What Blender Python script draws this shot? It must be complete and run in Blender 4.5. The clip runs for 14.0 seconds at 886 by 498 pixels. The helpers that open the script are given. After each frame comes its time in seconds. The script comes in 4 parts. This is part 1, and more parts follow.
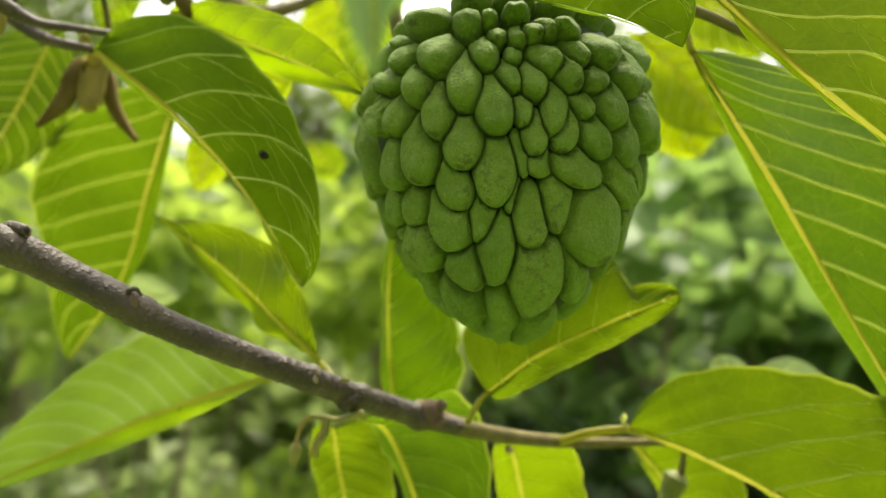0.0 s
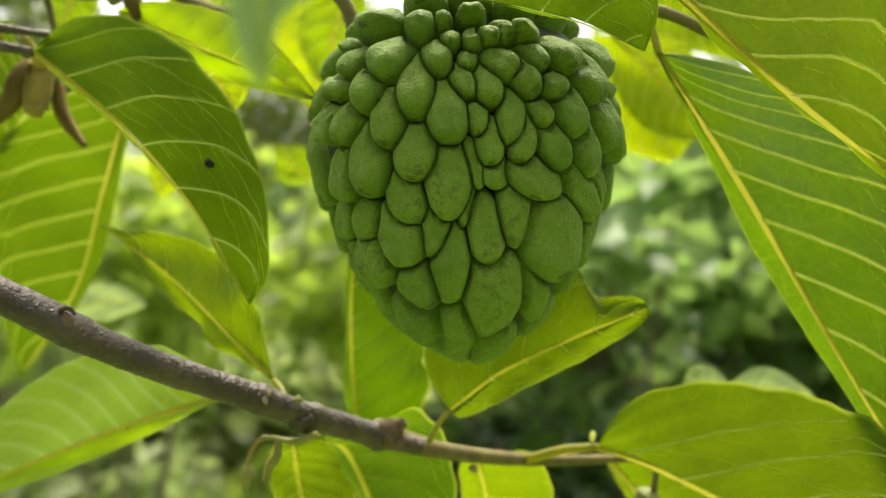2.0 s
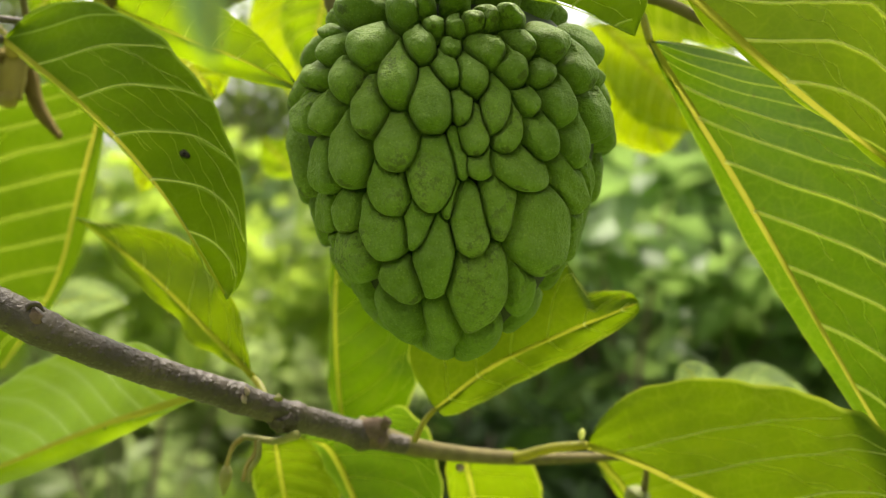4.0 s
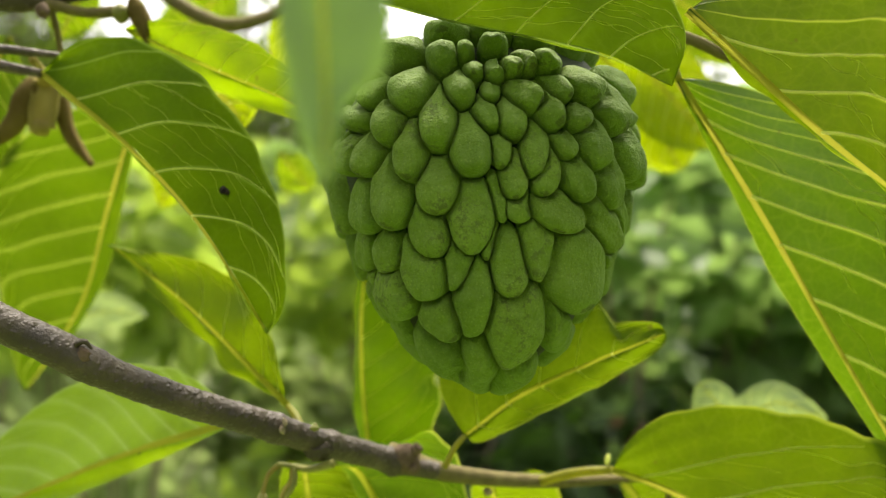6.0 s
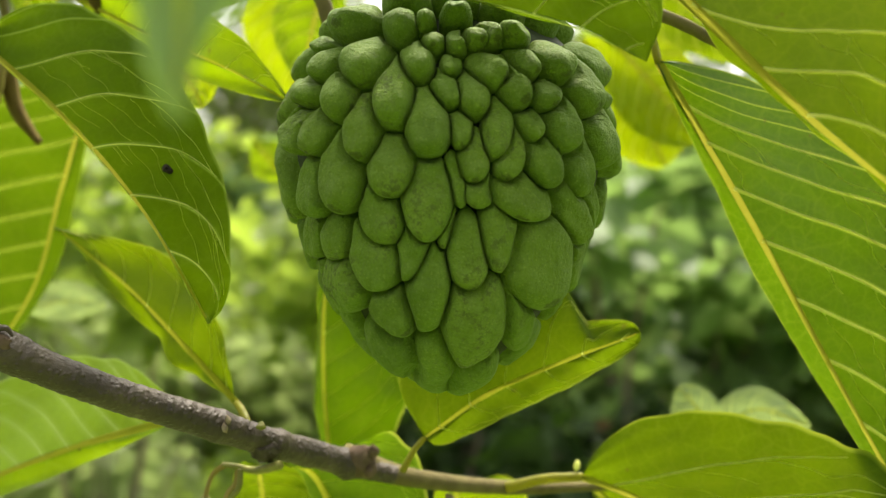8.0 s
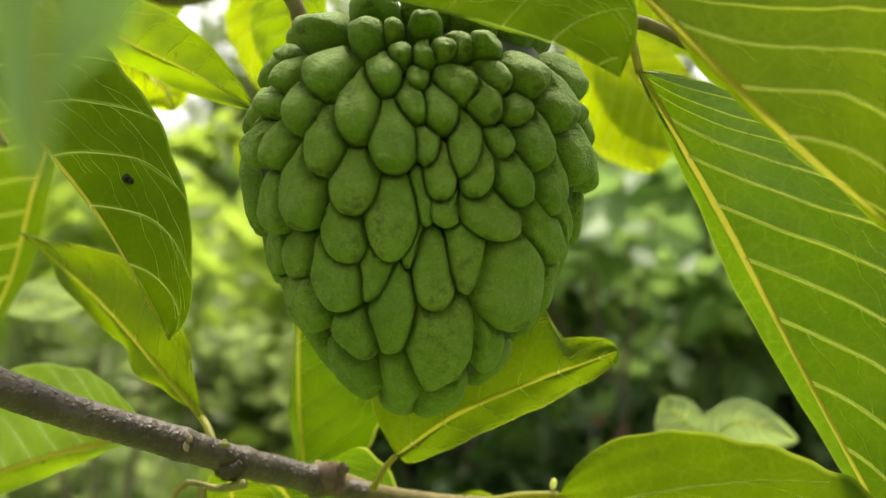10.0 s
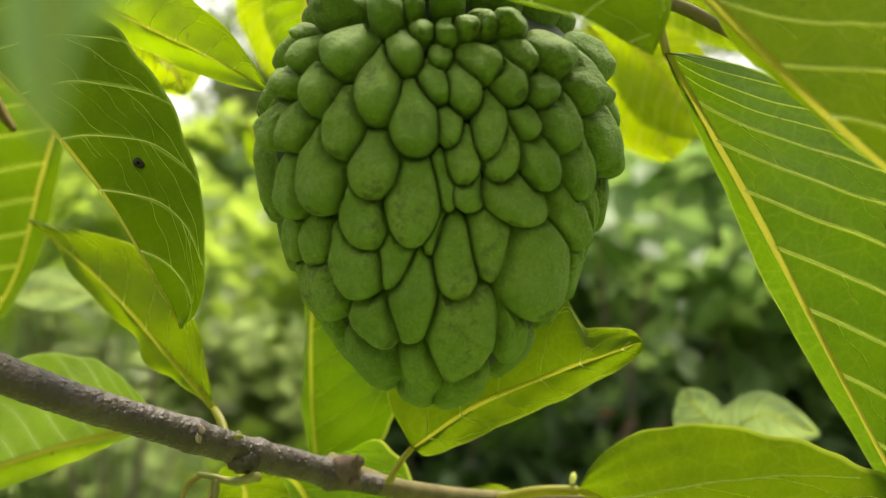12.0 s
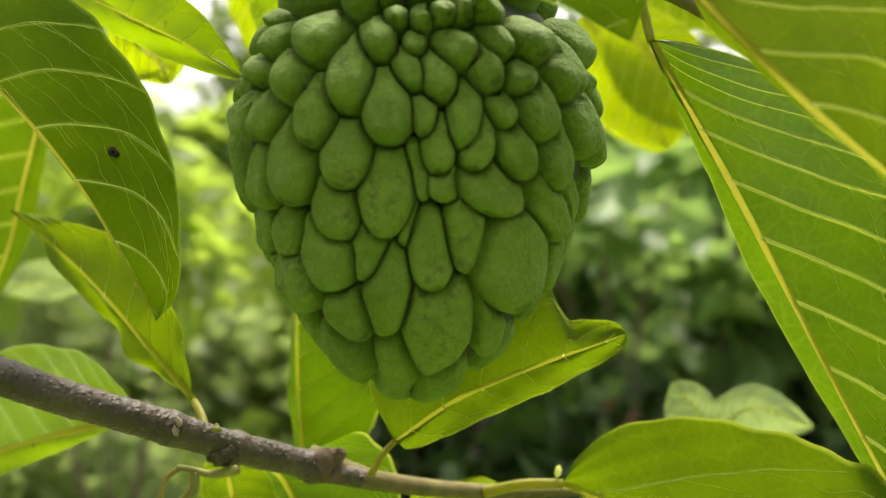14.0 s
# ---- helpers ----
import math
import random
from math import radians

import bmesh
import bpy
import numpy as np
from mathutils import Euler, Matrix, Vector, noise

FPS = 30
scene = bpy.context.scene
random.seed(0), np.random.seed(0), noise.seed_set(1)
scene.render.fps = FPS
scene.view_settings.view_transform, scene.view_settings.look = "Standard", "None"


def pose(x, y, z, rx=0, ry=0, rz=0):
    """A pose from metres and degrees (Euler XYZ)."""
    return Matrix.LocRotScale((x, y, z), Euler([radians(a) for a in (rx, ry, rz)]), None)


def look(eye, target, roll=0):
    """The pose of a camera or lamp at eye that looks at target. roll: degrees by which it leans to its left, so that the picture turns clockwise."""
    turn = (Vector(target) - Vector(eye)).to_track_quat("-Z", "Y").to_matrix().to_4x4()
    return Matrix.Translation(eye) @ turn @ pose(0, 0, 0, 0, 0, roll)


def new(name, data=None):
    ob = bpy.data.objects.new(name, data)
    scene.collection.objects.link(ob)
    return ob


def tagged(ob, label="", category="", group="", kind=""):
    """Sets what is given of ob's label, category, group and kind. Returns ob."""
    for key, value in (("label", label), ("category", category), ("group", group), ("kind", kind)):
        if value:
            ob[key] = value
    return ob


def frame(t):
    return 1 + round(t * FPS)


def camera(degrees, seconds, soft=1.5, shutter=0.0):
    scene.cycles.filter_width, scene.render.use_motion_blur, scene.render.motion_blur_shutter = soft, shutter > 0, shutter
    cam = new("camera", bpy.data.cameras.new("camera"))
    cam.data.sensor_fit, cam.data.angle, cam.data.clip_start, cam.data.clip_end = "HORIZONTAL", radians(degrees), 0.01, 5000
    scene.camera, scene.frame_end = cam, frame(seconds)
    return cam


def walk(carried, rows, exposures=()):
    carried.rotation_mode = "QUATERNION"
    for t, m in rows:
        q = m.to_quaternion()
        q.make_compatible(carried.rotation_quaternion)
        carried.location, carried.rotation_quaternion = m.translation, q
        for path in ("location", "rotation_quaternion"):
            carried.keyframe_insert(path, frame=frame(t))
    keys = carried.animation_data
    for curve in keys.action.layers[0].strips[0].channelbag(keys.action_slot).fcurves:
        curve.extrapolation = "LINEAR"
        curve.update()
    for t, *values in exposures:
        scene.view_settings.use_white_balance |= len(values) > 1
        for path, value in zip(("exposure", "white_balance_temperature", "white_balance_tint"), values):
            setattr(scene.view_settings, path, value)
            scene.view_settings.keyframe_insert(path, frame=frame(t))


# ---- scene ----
cam = camera(57.6, 14.0, 1.2)
METRES, EYE, TILT, LEAN, TURN = 0.14, 1.4, 0.0, 0.0, 0.0
ROWS = [
    (0.0, 0.0, 0.0, 0.0, 0.0, 0.0, -0.0),
    (0.5, 0.0636, -0.0119, -0.0113, 0.11, 0.06, -0.1),
    (1.0, 0.0572, -0.0085, -0.08, 0.17, -0.05, -0.19),
    (1.5, 0.0726, 0.0417, -0.0073, 0.11, -0.07, -0.32),
    (2.0, 0.0622, 0.0795, 0.0278, -0.84, -0.08, 0.21),
    (2.5, 0.0808, 0.1081, 0.0317, -1.4, -0.09, 0.18),
    (3.0, 0.0759, 0.1461, 0.0243, -1.43, -0.26, 0.23),
    (5.5, 0.0806, 0.0936, 0.0274, -1.37, -0.58, 0.36),
    (6.0, 0.0093, 0.0957, 0.0988, -1.52, -0.72, 0.29),
    (6.5, -0.0156, 0.1066, 0.0495, -1.79, -0.69, -0.31),
    (7.0, 0.0606, 0.1804, 0.0312, -2.0, -0.64, -0.56),
    (7.5, 0.0732, 0.1913, 0.0494, -2.09, -0.63, -0.69),
    (8.0, 0.073, 0.1997, 0.078, -2.01, -0.74, -0.94),
    (10.5, 0.1311, 0.2521, 0.1257, -1.95, -1.51, -1.64),
    (11.0, 0.1283, 0.2589, 0.1314, -1.79, -1.69, -1.66),
    (11.5, 0.1127, 0.2873, 0.1151, -1.59, -1.87, -1.59),
    (12.0, 0.1037, 0.2909, 0.1095, -1.55, -1.91, -1.7),
    (12.5, 0.124, 0.3004, 0.1215, -1.54, -2.11, -1.66),
    (13.0, 0.1381, 0.2981, 0.107, -1.34, -2.18, -1.7),
    (13.5, 0.1483, 0.3016, 0.1109, -1.23, -2.3, -1.67),
    (14.0, 0.1463, 0.3097, 0.1095, -1.2, -2.55, -1.71),
]
walk(cam, [(t, pose(0, 0, EYE, TILT, LEAN, TURN) @ pose(METRES * x, METRES * y, METRES * z, 90 + pitch, roll, yaw)) for t, x, y, z, yaw, pitch, roll in ROWS],
     [(0.0, 1.72, 6880, 13), (6.5, 1.68, 6880, 13), (10.5, 1.63, 6880, 13), (14.0, 1.63, 6880, 13)])
LENS = cam.data
LENS.dof.use_dof = True
LENS.dof.focus_distance = 0.183
LENS.dof.aperture_fstop = 10.0

# ---- world and sun: bright overcast ----
SUN_UP, SUN_ROUND = radians(66), radians(12)
world = bpy.data.worlds.new("overcast_sky")
scene.world = world
world.use_nodes = True
wn, wl = world.node_tree.nodes, world.node_tree.links
sky = wn.new("ShaderNodeTexSky")
sky.sky_type = "NISHITA"
sky.sun_disc = False
sky.sun_elevation, sky.sun_rotation = SUN_UP, SUN_ROUND
sky.air_density, sky.dust_density, sky.ozone_density = 1.0, 6.0, 1.0
grey = wn.new("ShaderNodeHueSaturation")
grey.inputs["Saturation"].default_value = 0.15
wl.new(sky.outputs["Color"], grey.inputs["Color"])
wl.new(grey.outputs["Color"], wn["Background"].inputs["Color"])
wn["Background"].inputs["Strength"].default_value = 0.132
sun_data = bpy.data.lights.new("sun", "SUN")
sun_data.energy, sun_data.angle, sun_data.color = 1.75, radians(20), (1.0, 0.93, 0.78)
sun = new("sun", sun_data)
sun.matrix_world = look(
    (3 * math.sin(SUN_ROUND), 3 * math.cos(SUN_ROUND), 1.4 + 3 * math.tan(SUN_UP)), (0, 0, 1.4))


# ---- materials ----
def material(name):
    m = bpy.data.materials.new(name)
    m.use_nodes = True
    n = m.node_tree.nodes
    return m, n, m.node_tree.links, n["Principled BSDF"], n["Material Output"]


def math_node(n, l, op, a, b=None, c=None):
    k = n.new("ShaderNodeMath")
    k.operation = op
    for i, v in enumerate((a, b, c)):
        if v is None:
            continue
        if isinstance(v, (int, float)):
            k.inputs[i].default_value = v
        else:
            l.new(v, k.inputs[i])
    return k.outputs[0]


def noise_node(n, l, scale, detail=4, rough=0.55, vector=None):
    k = n.new("ShaderNodeTexNoise")
    k.inputs["Scale"].default_value, k.inputs["Detail"].default_value, k.inputs["Roughness"].default_value = scale, detail, rough
    if vector is not None:
        l.new(vector, k.inputs["Vector"])
    return k.outputs["Fac"]


def ramp_node(n, l, fac, stops):
    k = n.new("ShaderNodeValToRGB")
    e = k.color_ramp.elements
    while len(e) < len(stops):
        e.new(0.5)
    for i, (p, c) in enumerate(stops):
        e[i].position, e[i].color = p, (*c, 1)
    l.new(fac, k.inputs["Fac"])
    return k.outputs["Color"]


def mix_node(n, l, fac, a, b, mode="MIX"):
    k = n.new("ShaderNodeMix")
    k.data_type, k.blend_type = "RGBA", mode
    for sock, v in ((k.inputs[0], fac), (k.inputs[6], a), (k.inputs[7], b)):
        if isinstance(v, tuple):
            sock.default_value = (*v, 1)
        elif isinstance(v, (int, float)):
            sock.default_value = v
        else:
            l.new(v, sock)
    return k.outputs[2]


def bump_node(n, l, height, strength, distance):
    k = n.new("ShaderNodeBump")
    k.inputs["Strength"].default_value, k.inputs["Distance"].default_value = strength, distance
    l.new(height, k.inputs["Height"])
    return k.outputs["Normal"]


def make_leaf_mat(name, body, glow, vein, thin, rough=0.42, gloss=0.5, sharp=15.0, streak=0.62):
    """A leaf blade: reflected and let-through colour, side veins, fine net of veinlets, blotches."""
    m, n, l, b, out = material(name)
    uv = n.new("ShaderNodeUVMap")
    sep = n.new("ShaderNodeSeparateXYZ")
    l.new(uv.outputs["UV"], sep.inputs[0])
    u, v = sep.outputs[0], math_node(n, l, "ABSOLUTE", math_node(n, l, "MULTIPLY_ADD", sep.outputs[1], 2.0, -1.0))
    geo = n.new("ShaderNodeNewGeometry")
    pos = geo.outputs["Position"]
    blot = noise_node(n, l, 45, 5, 0.6, pos)
    fine = noise_node(n, l, 900, 3, 0.6, pos)
    net = n.new("ShaderNodeTexVoronoi")
    net.feature = "DISTANCE_TO_EDGE"
    net.inputs["Scale"].default_value = 420
    l.new(pos, net.inputs["Vector"])
    netline = math_node(n, l, "SUBTRACT", 1.0, math_node(n, l, "MULTIPLY", net.outputs["Distance"], 9.0))
    netline = math_node(n, l, "MAXIMUM", netline, 0.0)
    net2 = n.new("ShaderNodeTexVoronoi")
    net2.feature = "DISTANCE_TO_EDGE"
    net2.inputs["Scale"].default_value = 130
    l.new(pos, net2.inputs["Vector"])
    net2line = math_node(n, l, "MAXIMUM", math_node(n, l, "SUBTRACT", 1.0, math_node(n, l, "MULTIPLY", net2.outputs["Distance"], 14.0)), 0.0)
    # pale bands along the side veins
    ph = math_node(n, l, "FRACT", u)
    dist = math_node(n, l, "ABSOLUTE", math_node(n, l, "SUBTRACT", ph, 0.5))
    band = math_node(n, l, "MAXIMUM", math_node(n, l, "SUBTRACT", 1.0, math_node(n, l, "MULTIPLY", dist, sharp)), 0.0)
    lines = math_node(n, l, "ADD", math_node(n, l, "MULTIPLY", netline, 0.03),
                      math_node(n, l, "ADD", math_node(n, l, "MULTIPLY", net2line, 0.035), math_node(n, l, "MULTIPLY", band, streak)))
    dark = tuple(c * 0.72 for c in body)
    col = ramp_node(n, l, blot, [(0.30, dark), (0.55, body), (0.80, tuple(c * 1.25 for c in body))])
    col = mix_node(n, l, lines, col, vein)
    col = mix_node(n, l, math_node(n, l, "MULTIPLY", fine, 0.18), col, tuple(c * 0.5 for c in body))
    let = ramp_node(n, l, blot, [(0.28, tuple(c * 0.78 for c in glow)), (0.55, glow), (0.8, (glow[0] * 1.2, glow[1] * 1.08, glow[2]))])
    let = mix_node(n, l, math_node(n, l, "MULTIPLY", lines, 0.8), let, tuple(min(1, c * 1.5) for c in vein))
    # brown flecks and worn rim
    fleck = noise_node(n, l, 190, 2, 0.5, pos)
    spot = ramp_node(n, l, fleck, [(0.0, (0, 0, 0)), (0.735, (0, 0, 0)), (0.76, (1, 1, 1))])
    col = mix_node(n, l, math_node(n, l, "MULTIPLY", spot, 0.5), col, (0.10, 0.06, 0.02))
    let = mix_node(n, l, math_node(n, l, "MULTIPLY", spot, 0.5), let, (0.10, 0.06, 0.02))
    rim = math_node(n, l, "MAXIMUM", math_node(n, l, "MULTIPLY_ADD", v, 26.0, -25.0), 0.0)
    let = mix_node(n, l, math_node(n, l, "MULTIPLY", rim, 0.6), let, tuple(min(1, c * 1.4) for c in vein))
    col = mix_node(n, l, math_node(n, l, "MULTIPLY", rim, 0.5), col, vein)
    l.new(col, b.inputs["Base Color"])
    b.inputs["Roughness"].default_value = rough
    b.inputs["Specular IOR Level"].default_value = gloss
    hgt = math_node(n, l, "ADD", math_node(n, l, "MULTIPLY", lines, -0.6), math_node(n, l, "MULTIPLY", fine, 0.25))
    nrm = bump_node(n, l, hgt, 0.35, 0.0006)
    l.new(nrm, b.inputs["Normal"])
    tr = n.new("ShaderNodeBsdfTranslucent")
    l.new(let, tr.inputs["Color"])
    l.new(nrm, tr.inputs["Normal"])
    mx = n.new("ShaderNodeMixShader")
    mx.inputs[0].default_value = thin
    l.new(b.outputs[0], mx.inputs[1])
    l.new(tr.outputs[0], mx.inputs[2])
    l.new(mx.outputs[0], out.inputs["Surface"])
    return m


leaf_green = make_leaf_mat("leaf_green", (0.070, 0.118, 0.006), (0.250, 0.39, 0.002), (0.42, 0.46, 0.05), 0.58, 0.5, 0.28)
# bluish tone stands for the sky mirrored on the near leaf
leaf_sky_tint = make_leaf_mat("leaf_sky_tint", (0.13, 0.22, 0.07), (0.21, 0.36, 0.05), (0.17, 0.27, 0.09), 0.42, 0.5, 0.5)
leaf_bright = make_leaf_mat("leaf_bright", (0.080, 0.130, 0.006), (0.38, 0.50, 0.002), (0.46, 0.48, 0.05), 0.62, 0.5, 0.3)
leaf_mid = make_leaf_mat("leaf_mid", (0.036, 0.080, 0.003), (0.104, 0.205, 0.001), (0.50, 0.56, 0.07), 0.50, 0.30, 0.5)
leaf_soft = make_leaf_mat("leaf_soft", (0.050, 0.090, 0.003), (0.128, 0.206, 0.001), (0.42, 0.47, 0.05), 0.55, 0.45, 0.28)
leaf_olive = make_leaf_mat("leaf_olive", (0.070, 0.112, 0.004), (0.180, 0.278, 0.001), (0.42, 0.45, 0.04), 0.55, 0.5, 0.25)
leaf_dark = make_leaf_mat("leaf_dark", (0.050, 0.098, 0.003), (0.122, 0.215, 0.001), (0.30, 0.40, 0.07), 0.56, 0.55, 0.06, 18.0, 0.5)
# body colour raised to stand for the sky's sheen on the broad leaf
leaf_sheen_tint = make_leaf_mat("leaf_sheen_tint", (0.180, 0.310, 0.006), (0.41, 0.59, 0.002), (0.46, 0.57, 0.16), 0.45, 0.40, 0.40, 4.0, 0.30)
leaf_banded = make_leaf_mat("leaf_banded", (0.038, 0.076, 0.003), (0.086, 0.158, 0.001), (0.36, 0.42, 0.05), 0.55, 0.45, 0.25, 7.0, 0.30)
leaf_pale = make_leaf_mat("leaf_pale", (0.26, 0.34, 0.17), (0.36, 0.48, 0.14), (0.40, 0.46, 0.22), 0.40, 0.5, 0.5)


def make_plain(name, a, b_col, scale, rough, bump=0.3, dist=0.0005, thin=0.0, spec=0.4):
    """Two-tone noisy surface with a finer grain on top."""
    m, n, l, b, out = material(name)
    geo = n.new("ShaderNodeNewGeometry")
    big = noise_node(n, l, scale, 5, 0.6, geo.outputs["Position"])
    small = noise_node(n, l, scale * 9, 3, 0.6, geo.outputs["Position"])
    col = ramp_node(n, l, big, [(0.3, a), (0.7, b_col)])
    col = mix_node(n, l, math_node(n, l, "MULTIPLY", small, 0.35), col, tuple(c * 0.6 for c in a))
    l.new(col, b.inputs["Base Color"])
    b.inputs["Roughness"].default_value = rough
    b.inputs["Specular IOR Level"].default_value = spec
    l.new(bump_node(n, l, math_node(n, l, "ADD", big, math_node(n, l, "MULTIPLY", small, 0.5)), bump, dist), b.inputs["Normal"])
    if thin:
        tr = n.new("ShaderNodeBsdfTranslucent")
        l.new(mix_node(n, l, 0.5, col, tuple(min(1, c * 3) for c in b_col)), tr.inputs["Color"])
        mx = n.new("ShaderNodeMixShader")
        mx.inputs[0].default_value = thin
        l.new(b.outputs[0], mx.inputs[1])
        l.new(tr.outputs[0], mx.inputs[2])
        l.new(mx.outputs[0], out.inputs["Surface"])
    return m


rib_mat = make_plain("leaf_midrib", (0.25, 0.265, 0.014), (0.32, 0.33, 0.024), 160, 0.6, 0.3, 0.0003, 0.30, 0.15)
rib_olive = make_plain("olive_midrib", (0.245, 0.24, 0.020), (0.315, 0.305, 0.032), 160, 0.65, 0.4, 0.0003, 0.26, 0.12)
vein_mat = make_plain("leaf_vein", (0.52, 0.62, 0.09), (0.66, 0.75, 0.16), 200, 0.5, 0.1, 0.0002, 0.72)
vein_pale = make_plain("pale_leaf_vein", (0.56, 0.62, 0.14), (0.68, 0.74, 0.22), 200, 0.5, 0.1, 0.0002, 0.6)
petiole_mat = make_plain("petiole", (0.20, 0.21, 0.020), (0.29, 0.285, 0.030), 200, 0.5, 0.2, 0.0003, 0.4)
green_twig = make_plain("green_twig", (0.12, 0.102, 0.040), (0.21, 0.182, 0.068), 220, 0.75, 0.4, 0.0005, 0.0, 0.15)
dry_mat = make_plain("dried_petal", (0.27, 0.215, 0.06), (0.43, 0.36, 0.12), 120, 0.8, 0.5, 0.0008, 0.25, 0.15)
node_mat = make_plain("reddish_bark", (0.095, 0.062, 0.036), (0.20, 0.14, 0.09), 300, 0.85, 0.8, 0.0008)
dry_dark = make_plain("dried_petal_dark", (0.095, 0.068, 0.018), (0.19, 0.145, 0.045), 120, 0.85, 0.5, 0.0008, 0.1, 0.1)
bud_mat = make_plain("flower_bud", (0.17, 0.18, 0.035), (0.29, 0.28, 0.065), 200, 0.6, 0.4, 0.0005)
young_mat = make_plain("young_bud_skin", (0.11, 0.14, 0.022), (0.20, 0.225, 0.045), 200, 0.6, 0.4, 0.0005)
scar_mat = make_plain("leaf_scar", (0.24, 0.18, 0.11), (0.46, 0.38, 0.27), 500, 0.85, 0.8, 0.0008)
hole_mat = make_plain("dry_hole_rim", (0.012, 0.010, 0.006), (0.03, 0.022, 0.012), 900, 0.9, 0.5, 0.0003)


def make_bark():
    m, n, l, b, out = material("bark")
    geo = n.new("ShaderNodeNewGeometry")
    pos = geo.outputs["Position"]
    big = noise_node(n, l, 70, 5, 0.65, pos)
    small = noise_node(n, l, 700, 4, 0.65, pos)
    dots = n.new("ShaderNodeTexVoronoi")
    dots.inputs["Scale"].default_value = 620
    l.new(pos, dots.inputs["Vector"])
    wart = math_node(n, l, "MAXIMUM", math_node(n, l, "SUBTRACT", 1.0, math_node(n, l, "MULTIPLY", dots.outputs["Distance"], 2.6)), 0.0)
    col = ramp_node(n, l, big, [(0.30, (0.025, 0.018, 0.010)), (0.5, (0.056, 0.042, 0.023)), (0.74, (0.140, 0.112, 0.068))])
    col = mix_node(n, l, math_node(n, l, "MULTIPLY", small, 0.45), col, (0.048, 0.036, 0.022))
    col = mix_node(n, l, math_node(n, l, "MULTIPLY", wart, 0.18), col, (0.17, 0.14, 0.105))
    l.new(col, b.inputs["Base Color"])
    b.inputs["Roughness"].default_value = 0.50
    b.inputs["Specular IOR Level"].default_value = 0.50
    h = math_node(n, l, "ADD", math_node(n, l, "MULTIPLY", small, 0.4), math_node(n, l, "ADD", math_node(n, l, "MULTIPLY", wart, 0.3), big))
    l.new(bump_node(n, l, h, 1.0, 0.0011), b.inputs["Normal"])
    return m


bark = make_bark()


def make_fruit_skin():
    m, n, l, b, out = material("fruit_skin")
    geo = n.new("ShaderNodeNewGeometry")
    pos = geo.outputs["Position"]
    info = n.new("ShaderNodeObjectInfo")
    big = noise_node(n, l, 60, 4, 0.6, pos)
    mid = noise_node(n, l, 330, 4, 0.7, pos)
    fine = noise_node(n, l, 2600, 3, 0.6, pos)
    col = ramp_node(n, l, big, [(0.30, (0.083, 0.158, 0.009)), (0.52, (0.117, 0.212, 0.013)), (0.75, (0.156, 0.256, 0.022))])
    tone = math_node(n, l, "MULTIPLY", info.outputs["Random"], 0.30)
    col = mix_node(n, l, tone, col, (0.134, 0.208, 0.018))
    # waxy bloom, pale freckles
    bloom = ramp_node(n, l, mid, [(0.42, (0, 0, 0)), (0.72, (1, 1, 1))])
    col = mix_node(n, l, math_node(n, l, "MULTIPLY", bloom, 0.45), col, (0.182, 0.286, 0.058))
    dots = n.new("ShaderNodeTexVoronoi")
    dots.inputs["Scale"].default_value = 1150
    l.new(pos, dots.inputs["Vector"])
    speck = ramp_node(n, l, dots.outputs["Distance"], [(0.14, (1, 1, 1)), (0.30, (0, 0, 0))])
    col = mix_node(n, l, math_node(n, l, "MULTIPLY", speck, 0.24), col, (0.30, 0.38, 0.08))
    pore = ramp_node(n, l, noise_node(n, l, 1500, 3, 0.6, pos), [(0.38, (1, 1, 1)), (0.47, (0, 0, 0))])
    col = mix_node(n, l, math_node(n, l, "MULTIPLY", pore, 0.22), col, (0.045, 0.095, 0.010))
    # brown scuffs on some carpels, dry marks at their lower ends
    scuff = noise_node(n, l, 420, 5, 0.8, pos)
    place = noise_node(n, l, 60, 2, 0.5, pos)
    mask = math_node(n, l, "MULTIPLY", ramp_node(n, l, scuff, [(0.50, (0, 0, 0)), (0.60, (1, 1, 1))]),
                     ramp_node(n, l, place, [(0.51, (0, 0, 0)), (0.63, (1, 1, 1))]))
    uv = n.new("ShaderNodeUVMap")
    sep = n.new("ShaderNodeSeparateXYZ")
    l.new(uv.outputs["UV"], sep.inputs[0])
    dx = math_node(n, l, "MULTIPLY", math_node(n, l, "SUBTRACT", sep.outputs[0], 0.52), 2.4)
    dy = math_node(n, l, "MULTIPLY", math_node(n, l, "SUBTRACT", sep.outputs[1], 0.11), 6.0)
    far = math_node(n, l, "SQRT", math_node(n, l, "ADD", math_node(n, l, "MULTIPLY", dx, dx), math_node(n, l, "MULTIPLY", dy, dy)))
    end = math_node(n, l, "MAXIMUM", math_node(n, l, "SUBTRACT", 1.0, far), 0.0)
    nick = noise_node(n, l, 700, 4, 0.7, pos)
    mark = ramp_node(n, l, math_node(n, l, "MULTIPLY", end, nick), [(0.32, (0, 0, 0)), (0.42, (1, 1, 1))])
    some = ramp_node(n, l, info.outputs["Random"], [(0.45, (0, 0, 0)), (0.65, (1, 1, 1))])
    col = mix_node(n, l, math_node(n, l, "MULTIPLY", math_node(n, l, "MULTIPLY", mark, some), 0.55), col, (0.030, 0.034, 0.010))
    col = mix_node(n, l, math_node(n, l, "MULTIPLY", mask, 0.58), col, (0.045, 0.055, 0.014))
    l.new(col, b.inputs["Base Color"])
    b.inputs["Roughness"].default_value = 0.68
    b.inputs["Specular IOR Level"].default_value = 0.20
    b.inputs["Sheen Weight"].default_value = 0.03
    b.inputs["Sheen Roughness"].default_value = 0.6
